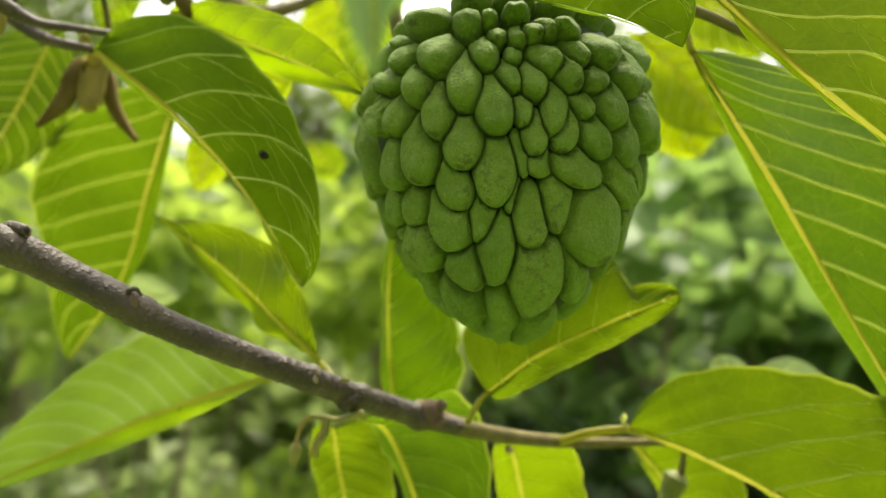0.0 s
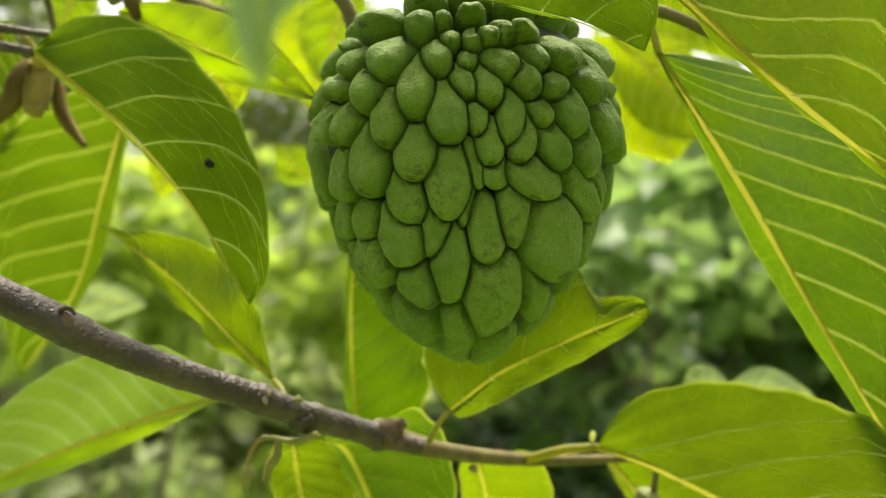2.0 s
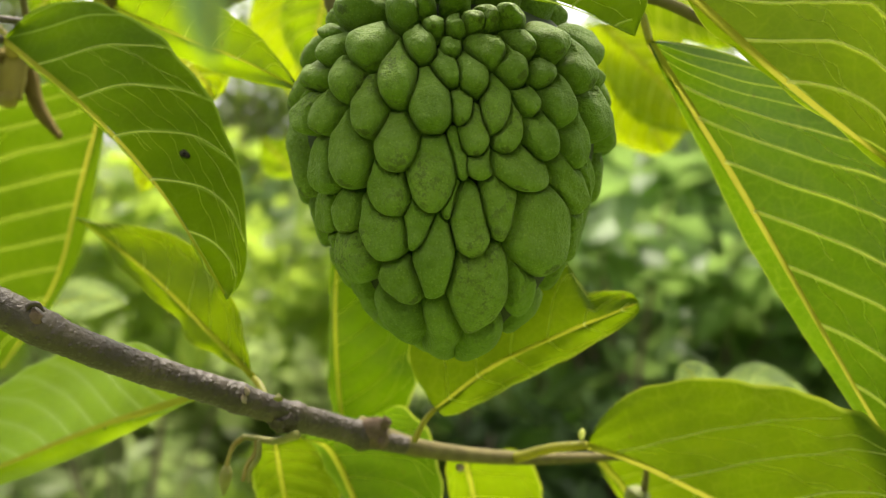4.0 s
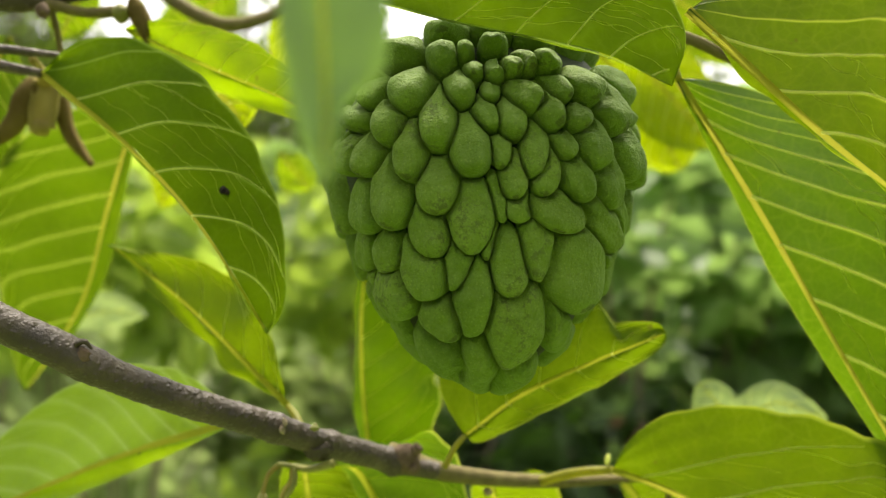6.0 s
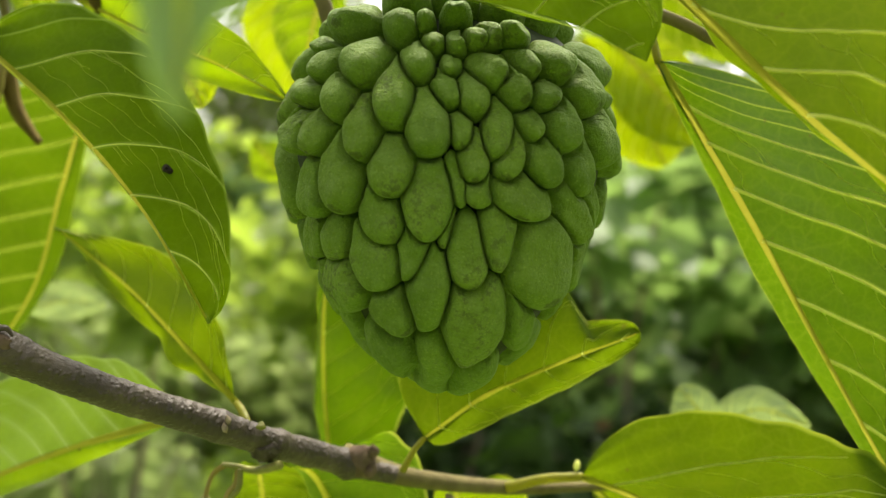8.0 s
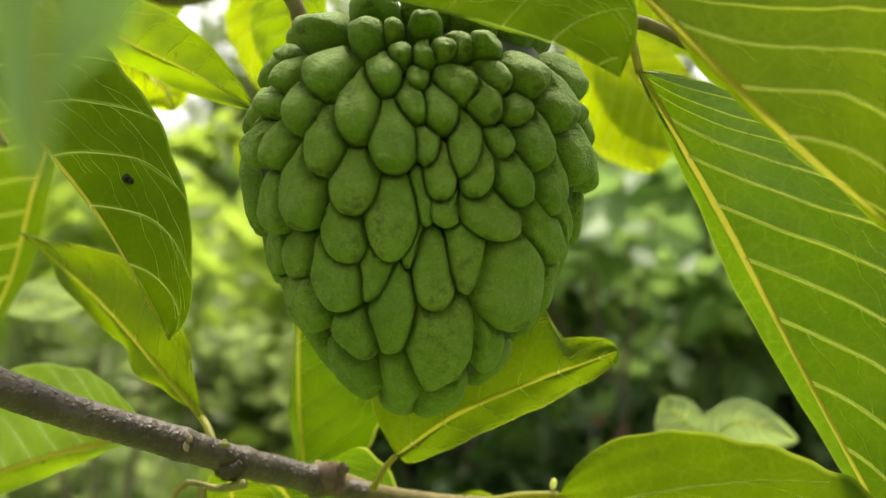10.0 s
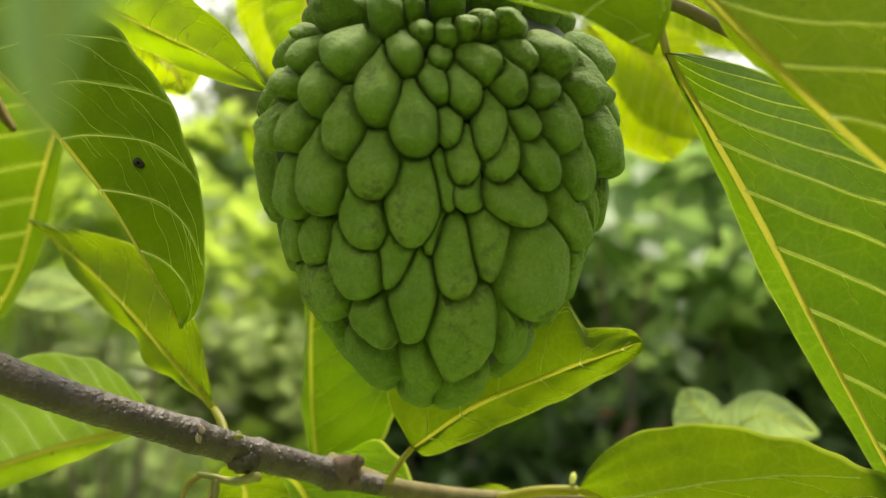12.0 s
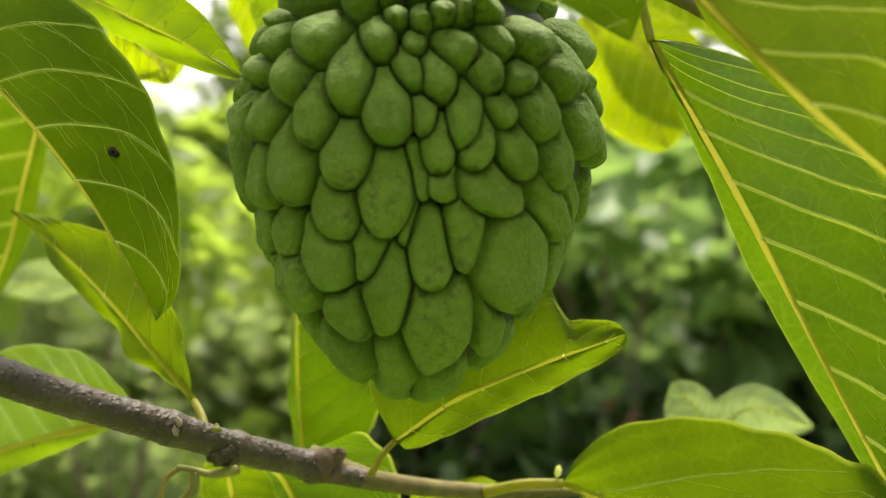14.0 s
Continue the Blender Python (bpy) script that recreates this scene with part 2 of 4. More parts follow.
    h = math_node(n, l, "ADD", math_node(n, l, "MULTIPLY", noise_node(n, l, 1100, 4, 0.65, pos), 0.6), math_node(n, l, "MULTIPLY", mid, 0.8))
    l.new(bump_node(n, l, h, 0.85, 0.0011), b.inputs["Normal"])
    return m


fruit_skin = make_fruit_skin()
# near-black green that stands for shade down between the lobes
fruit_core_mat = make_plain("cleft_shade", (0.018, 0.032, 0.007), (0.030, 0.048, 0.012), 300, 0.8)


def make_foliage(name, a, b_col, glow, thin=0.4, rough=0.52):
    """Far leaves: each one has its own tone."""
    m, n, l, b, out = material(name)
    geo = n.new("ShaderNodeNewGeometry")
    one = geo.outputs["Random Per Island"]
    col = ramp_node(n, l, one, [(0.0, a), (1.0, b_col)])
    patch = noise_node(n, l, 9, 3, 0.6, geo.outputs["Position"])
    col = mix_node(n, l, math_node(n, l, "MULTIPLY", patch, 0.4), col, tuple(c * 0.5 for c in a))
    l.new(col, b.inputs["Base Color"])
    b.inputs["Roughness"].default_value = rough
    tr = n.new("ShaderNodeBsdfTranslucent")
    tr.inputs["Color"].default_value = (*glow, 1)
    mx = n.new("ShaderNodeMixShader")
    mx.inputs[0].default_value = thin
    l.new(b.outputs[0], mx.inputs[1])
    l.new(tr.outputs[0], mx.inputs[2])
    l.new(mx.outputs[0], out.inputs["Surface"])
    return m


bush_mid = make_foliage("bush_mid", (0.045, 0.090, 0.012), (0.12, 0.20, 0.028), (0.18, 0.32, 0.015))
# leaf colours lowered to hold the deep shade around these shrubs
bush_shaded = make_foliage("bush_shaded", (0.012, 0.034, 0.005), (0.046, 0.100, 0.014), (0.045, 0.105, 0.008), 0.3, 0.75)
bush_dry = make_foliage("bush_dry", (0.06, 0.035, 0.018), (0.20, 0.11, 0.06), (0.12, 0.06, 0.02), 0.25, 0.8)
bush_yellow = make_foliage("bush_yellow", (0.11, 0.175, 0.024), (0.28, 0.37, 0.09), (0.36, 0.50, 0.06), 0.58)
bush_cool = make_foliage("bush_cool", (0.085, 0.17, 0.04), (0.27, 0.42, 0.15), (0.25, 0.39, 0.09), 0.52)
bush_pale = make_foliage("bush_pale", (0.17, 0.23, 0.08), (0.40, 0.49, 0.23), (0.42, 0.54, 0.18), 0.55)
tree_far = make_foliage("tree_far", (0.05, 0.09, 0.018), (0.14, 0.19, 0.05), (0.20, 0.30, 0.03))
leaf_far = make_foliage("crown_leaf", (0.05, 0.10, 0.008), (0.09, 0.15, 0.012), (0.22, 0.36, 0.004), 0.5)
wood_far = make_plain("far_wood", (0.13, 0.10, 0.075), (0.23, 0.18, 0.13), 20, 0.9, 0.5, 0.01)
soil = make_plain("grass_and_soil", (0.09, 0.15, 0.03), (0.23, 0.29, 0.075), 2.2, 0.95, 0.6, 0.03)
grass_mat = make_foliage("grass", (0.11, 0.16, 0.035), (0.28, 0.32, 0.10), (0.30, 0.40, 0.06), 0.35)


# ---- helpers for building ----
def part(name, verts, faces, mat, parent=None, label="", smooth=True, uvs=None):
    me = bpy.data.meshes.new(name)
    me.from_pydata([tuple(map(float, v)) for v in verts], [], faces)
    if uvs is not None:
        lay = me.uv_layers.new(name="UVMap")
        idx = np.empty(len(me.loops), dtype=np.int32)
        me.loops.foreach_get("vertex_index", idx)
        lay.data.foreach_set("uv", np.asarray(uvs, dtype=np.float32)[idx].ravel())
    if smooth:
        me.polygons.foreach_set("use_smooth", [True] * len(me.polygons))
    me.materials.append(mat)
    me.update()
    ob = new(name, me)
    if parent is not None:
        ob.parent = parent
    if label:
        tagged(ob, label)
    return ob


def thing(name, label, category, group="", kind=""):
    return tagged(new(name), label, category, group, kind)


def unit(v):
    v = np.asarray(v, float)
    return v / np.maximum(np.linalg.norm(v, axis=-1, keepdims=True), 1e-9)


def through_points(pts, t):
    """A smooth curve through the given points (Catmull-Rom), t from 0 to 1."""
    p = np.asarray(pts, float)
    p = np.vstack([2 * p[0] - p[1], p, 2 * p[-1] - p[-2]])
    k = len(p) - 3
    s = np.clip(np.asarray(t, float) * k, 0, k - 1e-9)
    i = s.astype(int)
    x = (s - i)[:, None]
    a, b, c, d = p[i], p[i + 1], p[i + 2], p[i + 3]
    return 0.5 * (2 * b + (c - a) * x + (2 * a - 5 * b + 4 * c - d) * x**2 + (3 * b - a - 3 * c + d) * x**3)


def tube_data(path, radii, sides=10, rough=0.0, seed=0):
    """Vertices and faces of a round bar along a path, with closed, slightly domed ends."""
    path, radii = np.asarray(path, float), np.asarray(radii, float)
    tan = unit(np.gradient(path, axis=0))
    side = np.zeros_like(path)
    ref = np.array([0.3, 0.9, 0.2])
    for i in range(len(path)):
        ref = unit(ref - tan[i] * (ref @ tan[i]))
        side[i] = ref
    up = np.cross(tan, side)
    rng = np.random.RandomState(seed)
    ang = np.linspace(0, 2 * np.pi, sides, endpoint=False)
    jit = 1 + rough * (rng.rand(len(path), sides) - 0.5) if rough else np.ones((len(path), sides))
    ring = path[:, None] + (radii[:, None] * jit)[..., None] * (np.cos(ang)[None, :, None] * side[:, None] + np.sin(ang)[None, :, None] * up[:, None])
    v = ring.reshape(-1, 3)
    n = len(path)
    faces = [(i * sides + j, i * sides + (j + 1) % sides, (i + 1) * sides + (j + 1) % sides, (i + 1) * sides + j) for i in range(n - 1) for j in range(sides)]
    v = np.vstack([v, path[0] - tan[0] * radii[0] * 0.4, path[-1] + tan[-1] * radii[-1] * 0.4])
    faces += [(n * sides, (j + 1) % sides, j) for j in range(sides)]
    faces += [(n * sides + 1, (n - 1) * sides + j, (n - 1) * sides + (j + 1) % sides) for j in range(sides)]
    return v, faces


def join_data(pieces):
    vs, fs, k = [], [], 0
    for v, f in pieces:
        vs.append(v)
        fs += [tuple(i + k for i in q) for q in f]
        k += len(v)
    return np.vstack(vs), fs


LEAF_SEED = [0]


def vein_course(a, arch):
    """How far a side vein has bent towards the tip at the share a of the half-blade."""
    return (1 - arch) * a + arch * a**3


def leaf(parent, label, rib, w_right, w_left, dir_right, dir_left, peak=0.45, veins=9, wave=0.0004, blunt=0.8,
         mat=None, sheen=0, notch=None, petiole=None, rib_width=0.0012, hole=None, slant=0.8, pale=0, vein_width=0.00040, arch=0.3, bands=1, shift=0.0, rib_skin=None, gain=1.0, net=0):
    """A leaf along its rib (base to tip); each half spreads its own way from the rib. gain: how the side
    veins draw apart towards the tip. net: cross veinlets in each field. notch: place, length and depth of a bite."""
    LEAF_SEED[0] += 1
    rng = np.random.RandomState(LEAF_SEED[0])
    mat = mat or (leaf_sheen_tint if sheen else leaf_green)
    nu, nv = 96, 33
    length = np.linalg.norm(np.diff(np.asarray(rib), axis=0), axis=1).sum()
    power = math.log(0.5) / math.log(peak)
    phase = rng.rand(4) * 6.28
    ahead = {1: slant * w_right / length, -1: slant * w_left / length}

    def spacing(u):
        return np.sign(u) * np.abs(u) ** (1 / gain)

    def surface(u, v):
        u, v = np.broadcast_arrays(np.asarray(u, float), np.asarray(v, float))
        shp = u.shape
        u, v = u.ravel(), v.ravel()
        c = through_points(rib, u)
        t = unit(through_points(rib, np.clip(u + 0.01, 0, 1)) - through_points(rib, np.clip(u - 0.01, 0, 1)))
        right = v >= 0
        d = np.where(right[:, None], np.asarray(dir_right, float), np.asarray(dir_left, float))
        o = unit(d - t * (d * t).sum(1, keepdims=True))
        nrm = unit(np.cross(t, o)) * np.where(right, 1, -1)[:, None]
        w = np.where(right, w_right, w_left) * np.sin(np.pi * np.clip(u, 0, 1) ** power).clip(0, 1) ** blunt
        w = w * (1 + 0.012 * np.sin(u * 31 + phase[0]) + 0.008 * np.sin(u * 57 + phase[1]))
        if notch is not None:
            # three numbers: a bite out of the margin; a fourth: the blade stays narrow from there to the tip
            if len(notch) > 3:
                bite = notch[2] / (1 + np.exp(-(u - notch[0]) / notch[1]))
            else:
                bite = np.exp(-(((u - notch[0]) / (notch[1] * 0.5)) ** 4)) * notch[2]
            w = np.where(right, w * (1 - bite), w)
        a = np.abs(v)
        q = c + o * (a * w)[:, None]
        adv = np.where(right, ahead[1], ahead[-1])
        vein_ph = np.cos(2 * np.pi * spacing(u - adv * vein_course(a, arch)) * veins - 2 * np.pi * shift + np.pi)
        lift = 0.00016 * vein_ph * np.minimum(a * 4, 1) * (1 - 0.6 * a) - 0.05 * w * a * a
        lift = lift + wave * a**2 * (np.sin(u * 17 + phase[2]) + 0.6 * np.sin(u * 29 + phase[3])) + 0.0006 * np.sin(u * 9 + a * 4 + phase[0])
        return (q + nrm * lift[:, None]).reshape(*shp, 3)

    uu = np.linspace(0, 1, nu)
    half = (nv - 1) // 2
    vv = np.concatenate([np.linspace(-1, -min(0.8 * rib_width / w_left, 0.6), half), [0.0], np.linspace(min(0.8 * rib_width / w_right, 0.6), 1, half)])
    grid = surface(uu[:, None], vv[None, :])
    faces = [(i * nv + j, i * nv + j + 1, (i + 1) * nv + j + 1, (i + 1) * nv + j) for i in range(nu - 1) for j in range(nv - 1) if j not in (half - 1, half)]
    adv = np.where(vv >= 0, ahead[1], ahead[-1]) * vein_course(np.abs(vv), arch)
    shown = bands * np.where(vv >= 0, w_right > 0.0075, w_left > 0.0075) > 0
    uv = np.stack(np.broadcast_arrays(np.where(shown[None, :], spacing(uu[:, None] - adv[None, :]) * veins - shift + 8, 8.0), vv[None, :] * 0.5 + 0.5), -1).reshape(-1, 2)
    blade = part("leaf", grid.reshape(-1, 3), faces, mat, parent, label, uvs=uv)
    if hole is not None:
        cen, up, across = surface(hole[0], hole[1]), surface(hole[0] + 0.01, hole[1]), surface(hole[0], hole[1] + 0.03)
        e = unit(up - cen)
        f = unit((across - cen) - e * ((across - cen) @ e))
        th = np.linspace(0, 2 * np.pi, 20, endpoint=False)
        rr = hole[2] * (1 + 0.22 * np.sin(2 * th + 0.6) + 0.1 * np.sin(3 * th))
        ring = cen + np.outer(rr * np.cos(th), e) + np.outer(rr * np.sin(th), f)
        w3 = np.cross(e, f) * 0.0003
        pts = np.vstack([ring - w3, ring + w3, ring * 0.35 + cen * 0.65 - 1.6 * w3, ring * 0.35 + cen * 0.65 + 1.6 * w3])
        fc = [(j, (j + 1) % 20, 20 + (j + 1) % 20, 20 + j) for j in range(20)] + [(j, 40 + j, 40 + (j + 1) % 20, (j + 1) % 20) for j in range(20)]
        fc += [(20 + j, 20 + (j + 1) % 20, 60 + (j + 1) % 20, 60 + j) for j in range(20)] + [tuple(range(40, 60)), tuple(range(79, 59, -1))]
        part("dead_spot", pts, fc, hole_mat, blade, "dark dried spot left by an insect")
    if petiole is not None:
        pts = through_points([petiole, (np.asarray(petiole) + np.asarray(rib[0])) / 2 + np.array([0, 0, 0.001]), rib[0]], np.linspace(0, 1, 14))
        part("petiole", *tube_data(pts, np.linspace(rib_width * 1.4, rib_width * 1.1, 14), 12), petiole_mat, blade)
    us = np.linspace(0, 0.985, 60)
    # a ridge open at its back, so that light comes through it as through the blade
    mid = through_points(rib, us)
    tan = unit(np.gradient(mid, axis=0))
    side = unit(np.asarray(dir_right, float)) - unit(np.asarray(dir_left, float))
    side = unit(side - tan * (tan @ side)[:, None])
    face = unit(np.cross(tan, side))
    face = face * np.where(face[:, 1:2] > 0, -1, 1)
    arc = np.linspace(-1.57, 1.57, 7)
    wide = (rib_width * (1 - 0.66 * us))[:, None, None]
    ridge = mid[:, None] + wide * (side[:, None] * np.sin(arc)[None, :, None] * 1.3 + face[:, None] * (0.20 * np.cos(arc) - 0.02)[None, :, None])
    part("midrib", ridge.reshape(-1, 3), [(7 * i + j, 7 * i + j + 1, 7 * i + j + 8, 7 * i + j + 7) for i in range(59) for j in range(6)], rib_skin or rib_mat, blade)
    lace = []

    def ribbon(u, v, wide, proud):
        path = surface(u, v)
        tan = unit(np.gradient(path, axis=0))
        face = unit(np.cross(surface(u + 0.01, v) - path, surface(u, v + np.where(v < 0, -0.02, 0.02)) - path))
        face = face * np.where(face[:, 1:2] > 0, -1, 1)
        side = unit(np.cross(face, tan)) * np.broadcast_to(wide, u.shape)[:, None]
        v4 = np.stack([path - side, path - 0.5 * side + face * proud, path + 0.5 * side + face * proud, path + side], 1)
        return v4.reshape(-1, 3), [(4 * i + j, 4 * i + j + 1, 4 * i + j + 5, 4 * i + j + 4) for i in range(len(u) - 1) for j in range(3)]

    skin = vein_pale if pale else vein_mat
    for sgn, wid in ((1, w_right), (-1, w_left)):
        if wid < 0.0075:
            continue

        def bend(k, s):
            u0 = (k + 0.5 + shift) / veins
            u0 = np.sign(u0) * abs(u0) ** gain
            return u0 + ahead[sgn] * vein_course(s, arch) + 0.06 / veins * s * np.sin(s * 8 + k * 2.4)

        for k in range(-3, veins):
            if not 0.015 < bend(k, 0.0) < 0.93:
                continue
            a = np.linspace(0.0, 0.93, 21)
            keep = (bend(k, a) < 0.97) & (bend(k, a) > 0.01)
            a = a[keep]
            if len(a) < 4:
                continue
            part("vein", *ribbon(bend(k, a), sgn * a, vein_width * (1 - 0.75 * a), 0.00013), skin, blade)
            # the vein's end curves along the margin to the next vein, and veinlets cross the field between them
            for n in range(1 + net):
                at = 0.60 + 0.14 * rng.rand() if n == 0 else rng.uniform(0.08, 0.80)
                to = 0.90 if n == 0 else float(np.clip(at + rng.uniform(-0.05, 0.16), 0.05, 0.92))
                b = np.linspace(0, 1 if rng.rand() < 0.6 or n == 0 else rng.uniform(0.35, 0.7), 18)
                aa = at + (to - at) * b + 0.022 * np.sin(b * 9 + n * 1.7) * np.sin(b * 3.14)
                u = bend(k, at) * (1 - b) + bend(k + 1, to) * b + 0.05 / veins * np.sin(b * 6.2 + n * 2)
                keep = (u < 0.97) & (u > 0.01)
                if keep.sum() > 3:
                    lace.append(ribbon(u[keep], sgn * aa[keep], vein_width * (0.36 if n == 0 else 0.15), 0.00005))
    if lace:
        tagged(part("fine_venation", *join_data(lace), vein_mat, blade), kind="stuff")
    return blade


def limb(name, pts, radii, mat, parent, sides=14, rough=0.1, label="", steps=60, seed=1):
    t = np.linspace(0, 1, steps)
    r = np.interp(t, np.linspace(0, 1, len(radii)), radii)
    return part(name, *tube_data(through_points(pts, t), r, sides, rough, seed), mat, parent, label)


def bark_limb(name, pts, radii, mat, parent, label="", steps=420, sides=40, wart=0.00004, swell=()):
    """A limb whose skin is really uneven: swellings, cross wrinkles and warts."""
    t = np.linspace(0, 1, steps)
    path = through_points(pts, t)
    along = np.concatenate([[0], np.cumsum(np.linalg.norm(np.diff(path, axis=0), axis=1))])
    r = np.interp(t, np.linspace(0, 1, len(radii)), radii)
    for at, more, wide in swell:
        r = r + more * np.exp(-(((t - at) / wide) ** 2))
    v, f = tube_data(path, r, sides)
    for i in range(steps):
        for j in range(sides):
            k = i * sides + j
            q = Vector(v[k])
            h = 0.0004 * noise.noise(q * 90) + 0.00022 * noise.noise(Vector((along[i] * 900, 1.2 * math.cos(6.283 * j / sides), 1.2 * math.sin(6.283 * j / sides))))
            w = noise.noise(q * 900)
            h += wart * max(0.0, w - 0.15) * 2.2
            v[k] = v[k] + unit(v[k] - path[i]) * h * min(1.0, r[i] / 0.004) ** 1.5
    return part(name, v, f, mat, parent, label)


def lump(name, center, radii, mat, parent, label="", turn=(0, 0, 0), seed=0, rough=0.15, pinch=0.0, cut=18):
    """A small rounded knob with an uneven skin; pinch narrows its lower end."""
    rng = np.random.RandomState(seed)
    th, ph = np.linspace(0, np.pi, cut // 2 + 1), np.linspace(0, 2 * np.pi, cut, endpoint=False)
    v = np.stack([np.outer(np.sin(th), np.cos(ph)), np.outer(np.sin(th), np.sin(ph)), np.outer(np.cos(th), np.ones(cut))], -1)
    w = 1 + rough * (np.sin(v @ rng.randn(3) * 4 + 1) * 0.5 + np.sin(v @ rng.randn(3) * 7) * 0.3)
    v = v * w[..., None]
    v[..., :2] *= (1 - pinch * (0.5 - v[..., 2:] * 0.5))
    m = np.array(Euler([radians(a) for a in turn]).to_matrix())
    v = (v * np.asarray(radii)) @ m.T + np.asarray(center)
    n = cut // 2 + 1
    faces = [(i * cut + j, (i + 1) * cut + j, (i + 1) * cut + (j + 1) % cut, i * cut + (j + 1) % cut) for i in range(n - 1) for j in range(cut)]
    return part(name, v.reshape(-1, 3), faces, mat, parent, label)


def petal(name, spine, half, side, front, parent, label, thick=0.0011, curl=0.6, mat=None):
    """A thick dry petal: a trough-shaped shell along its spine, hollow side away from `front`."""
    nu, nv = 26, 11
    u = np.linspace(0, 1, nu)
    c = through_points(spine, u)
    tan = unit(np.gradient(c, axis=0))
    s = unit(np.asarray(side, float) - tan * (tan @ np.asarray(side, float))[:, None])
    f = unit(np.asarray(front, float) - tan * (tan @ np.asarray(front, float))[:, None])
    f = unit(f - s * (f * s).sum(1, keepdims=True))
    w = np.interp(u, np.linspace(0, 1, len(half)), half)[:, None, None]
    a = np.linspace(-1.45, 1.45, nv)[None, :, None]
    wob = 1 + 0.05 * np.sin(u * 19)[:, None, None]
    outer = c[:, None] + s[:, None] * w * np.sin(a) * wob + f[:, None] * w * curl * np.cos(a)
    inner = c[:, None] + s[:, None] * w * 0.86 * np.sin(a) * wob + f[:, None] * (w * curl * np.cos(a) - thick)
    ring = np.concatenate([outer, inner[:, ::-1]], 1)
    k = 2 * nv
    faces = [(i * k + j, i * k + (j + 1) % k, (i + 1) * k + (j + 1) % k, (i + 1) * k + j) for i in range(nu - 1) for j in range(k)]
    faces += [tuple(range(k - 1, -1, -1)), tuple((nu - 1) * k + j for j in range(k))]
    return part(name, ring.reshape(-1, 3), faces, mat or dry_mat, parent, label)


# ---- ground ----
def build_ground():
    n = 120
    s = np.sinh(np.linspace(-1, 1, n) * 5) / np.sinh(5) * 300
    x, y = np.meshgrid(s, s, indexing="ij")
    z = 0.06 * np.sin(x * 1.3 + 0.4 * y) * np.sin(y * 0.9) + 0.02 * np.sin(3.1 * x) * np.sin(2.7 * y)
    faces = [(i * n + j, (i + 1) * n + j, (i + 1) * n + j + 1, i * n + j + 1) for i in range(n - 1) for j in range(n - 1)]
    g = part("ground", np.stack([x, y, z], -1).reshape(-1, 3), faces, soil)
    tagged(g, "rough grassy ground of a garden plot", "ground", kind="structure")
    rng = np.random.RandomState(4)
    k = 24000
    px, py = rng.uniform(-7, 7, k), rng.uniform(1.5, 12, k)
    h, w, a = rng.uniform(0.04, 0.16, k), rng.uniform(0.004, 0.010, k), rng.uniform(0, 6.28, k)
    lean = rng.uniform(-0.5, 0.5, (k, 2)) * h[:, None]
    base = np.stack([px, py, 0.06 * np.sin(px * 1.3 + 0.4 * py) * np.sin(py * 0.9) + 0.02 * np.sin(3.1 * px) * np.sin(2.7 * py) - 0.01], -1)
    off = np.stack([np.cos(a) * w, np.sin(a) * w, 0 * a], -1)
    top = base + np.stack([lean[:, 0], lean[:, 1], h], -1)
    v = np.stack([base - off, base + off, top], 1).reshape(-1, 3)
    f = [(3 * i, 3 * i + 1, 3 * i + 2) for i in range(k)]
    tagged(part("grass", v, f, grass_mat, smooth=False), "loose tufts of green grass on the ground", "grass", kind="stuff")


build_ground()


# ---- shrubs and trees behind ----
def leaves_cloud(points, size, rng, droop=0.4):
    """A mesh of many folded, pointed leaves, one at each point."""
    k = len(points)
    d = unit(rng.randn(k, 3) * (1, 1, 0.6) + (0, 0, -droop))
    s = unit(np.cross(d, rng.randn(k, 3)))
    nrm = np.cross(d, s)
    ln = size * rng.uniform(0.6, 1.3, (k, 1))
    wd = ln * rng.uniform(0.2, 0.32, (k, 1))
    b, t = points, points + d * ln
    m = points + d * ln * 0.45
    r, q = m + s * wd + nrm * wd * 0.3, m - s * wd + nrm * wd * 0.3
    v = np.stack([b, r, t, q, m], 1).reshape(-1, 3)
    f = []
    for i in range(k):
        o = 5 * i
        f += [(o, o + 1, o + 4), (o + 1, o + 2, o + 4), (o + 2, o + 3, o + 4), (o + 3, o, o + 4)]
    return v, f


def shrub(label, x, y, height, spread, leaf_size, count, mat, seed, low=0.1, category="shrub", stem=0.02, name="shrub"):
    rng = np.random.RandomState(seed)
    root = thing(name, label, category)
    root.location = (x, y, 0)
    tips = []
    for k in range(9):
        a, r = rng.uniform(0, 6.28), spread * rng.uniform(0.25, 0.95)
        h = height * rng.uniform(0.6, 1.0)
        end = np.array([math.cos(a) * r, math.sin(a) * r, h])
        mid = end * (0.35, 0.35, 0.55) + rng.randn(3) * 0.05 * height
        pts = [(rng.randn() * stem, rng.randn() * stem, -0.05), mid, end]
        limb("stem", pts, [stem, stem * 0.6, stem * 0.2], wood_far, root, 7, 0.15, steps=16, seed=k)
        tips.append(through_points(pts, np.linspace(max(low, 0.15), 1, 14)))
    tips = np.vstack(tips)
    clump = tips[rng.randint(0, len(tips), max(40, count // 26))] + rng.randn(max(40, count // 26), 3) * spread * 0.2
    clump = clump[clump[:, 2] > low * height]
    pts = clump[rng.randint(0, len(clump), count)] + rng.randn(count, 3) * spread * 0.10
    pts = pts[pts[:, 2] > 0.03]
    ob = part("foliage", *leaves_cloud(pts, leaf_size, rng), mat, root, smooth=False)
    tagged(ob, kind="stuff")
    return root


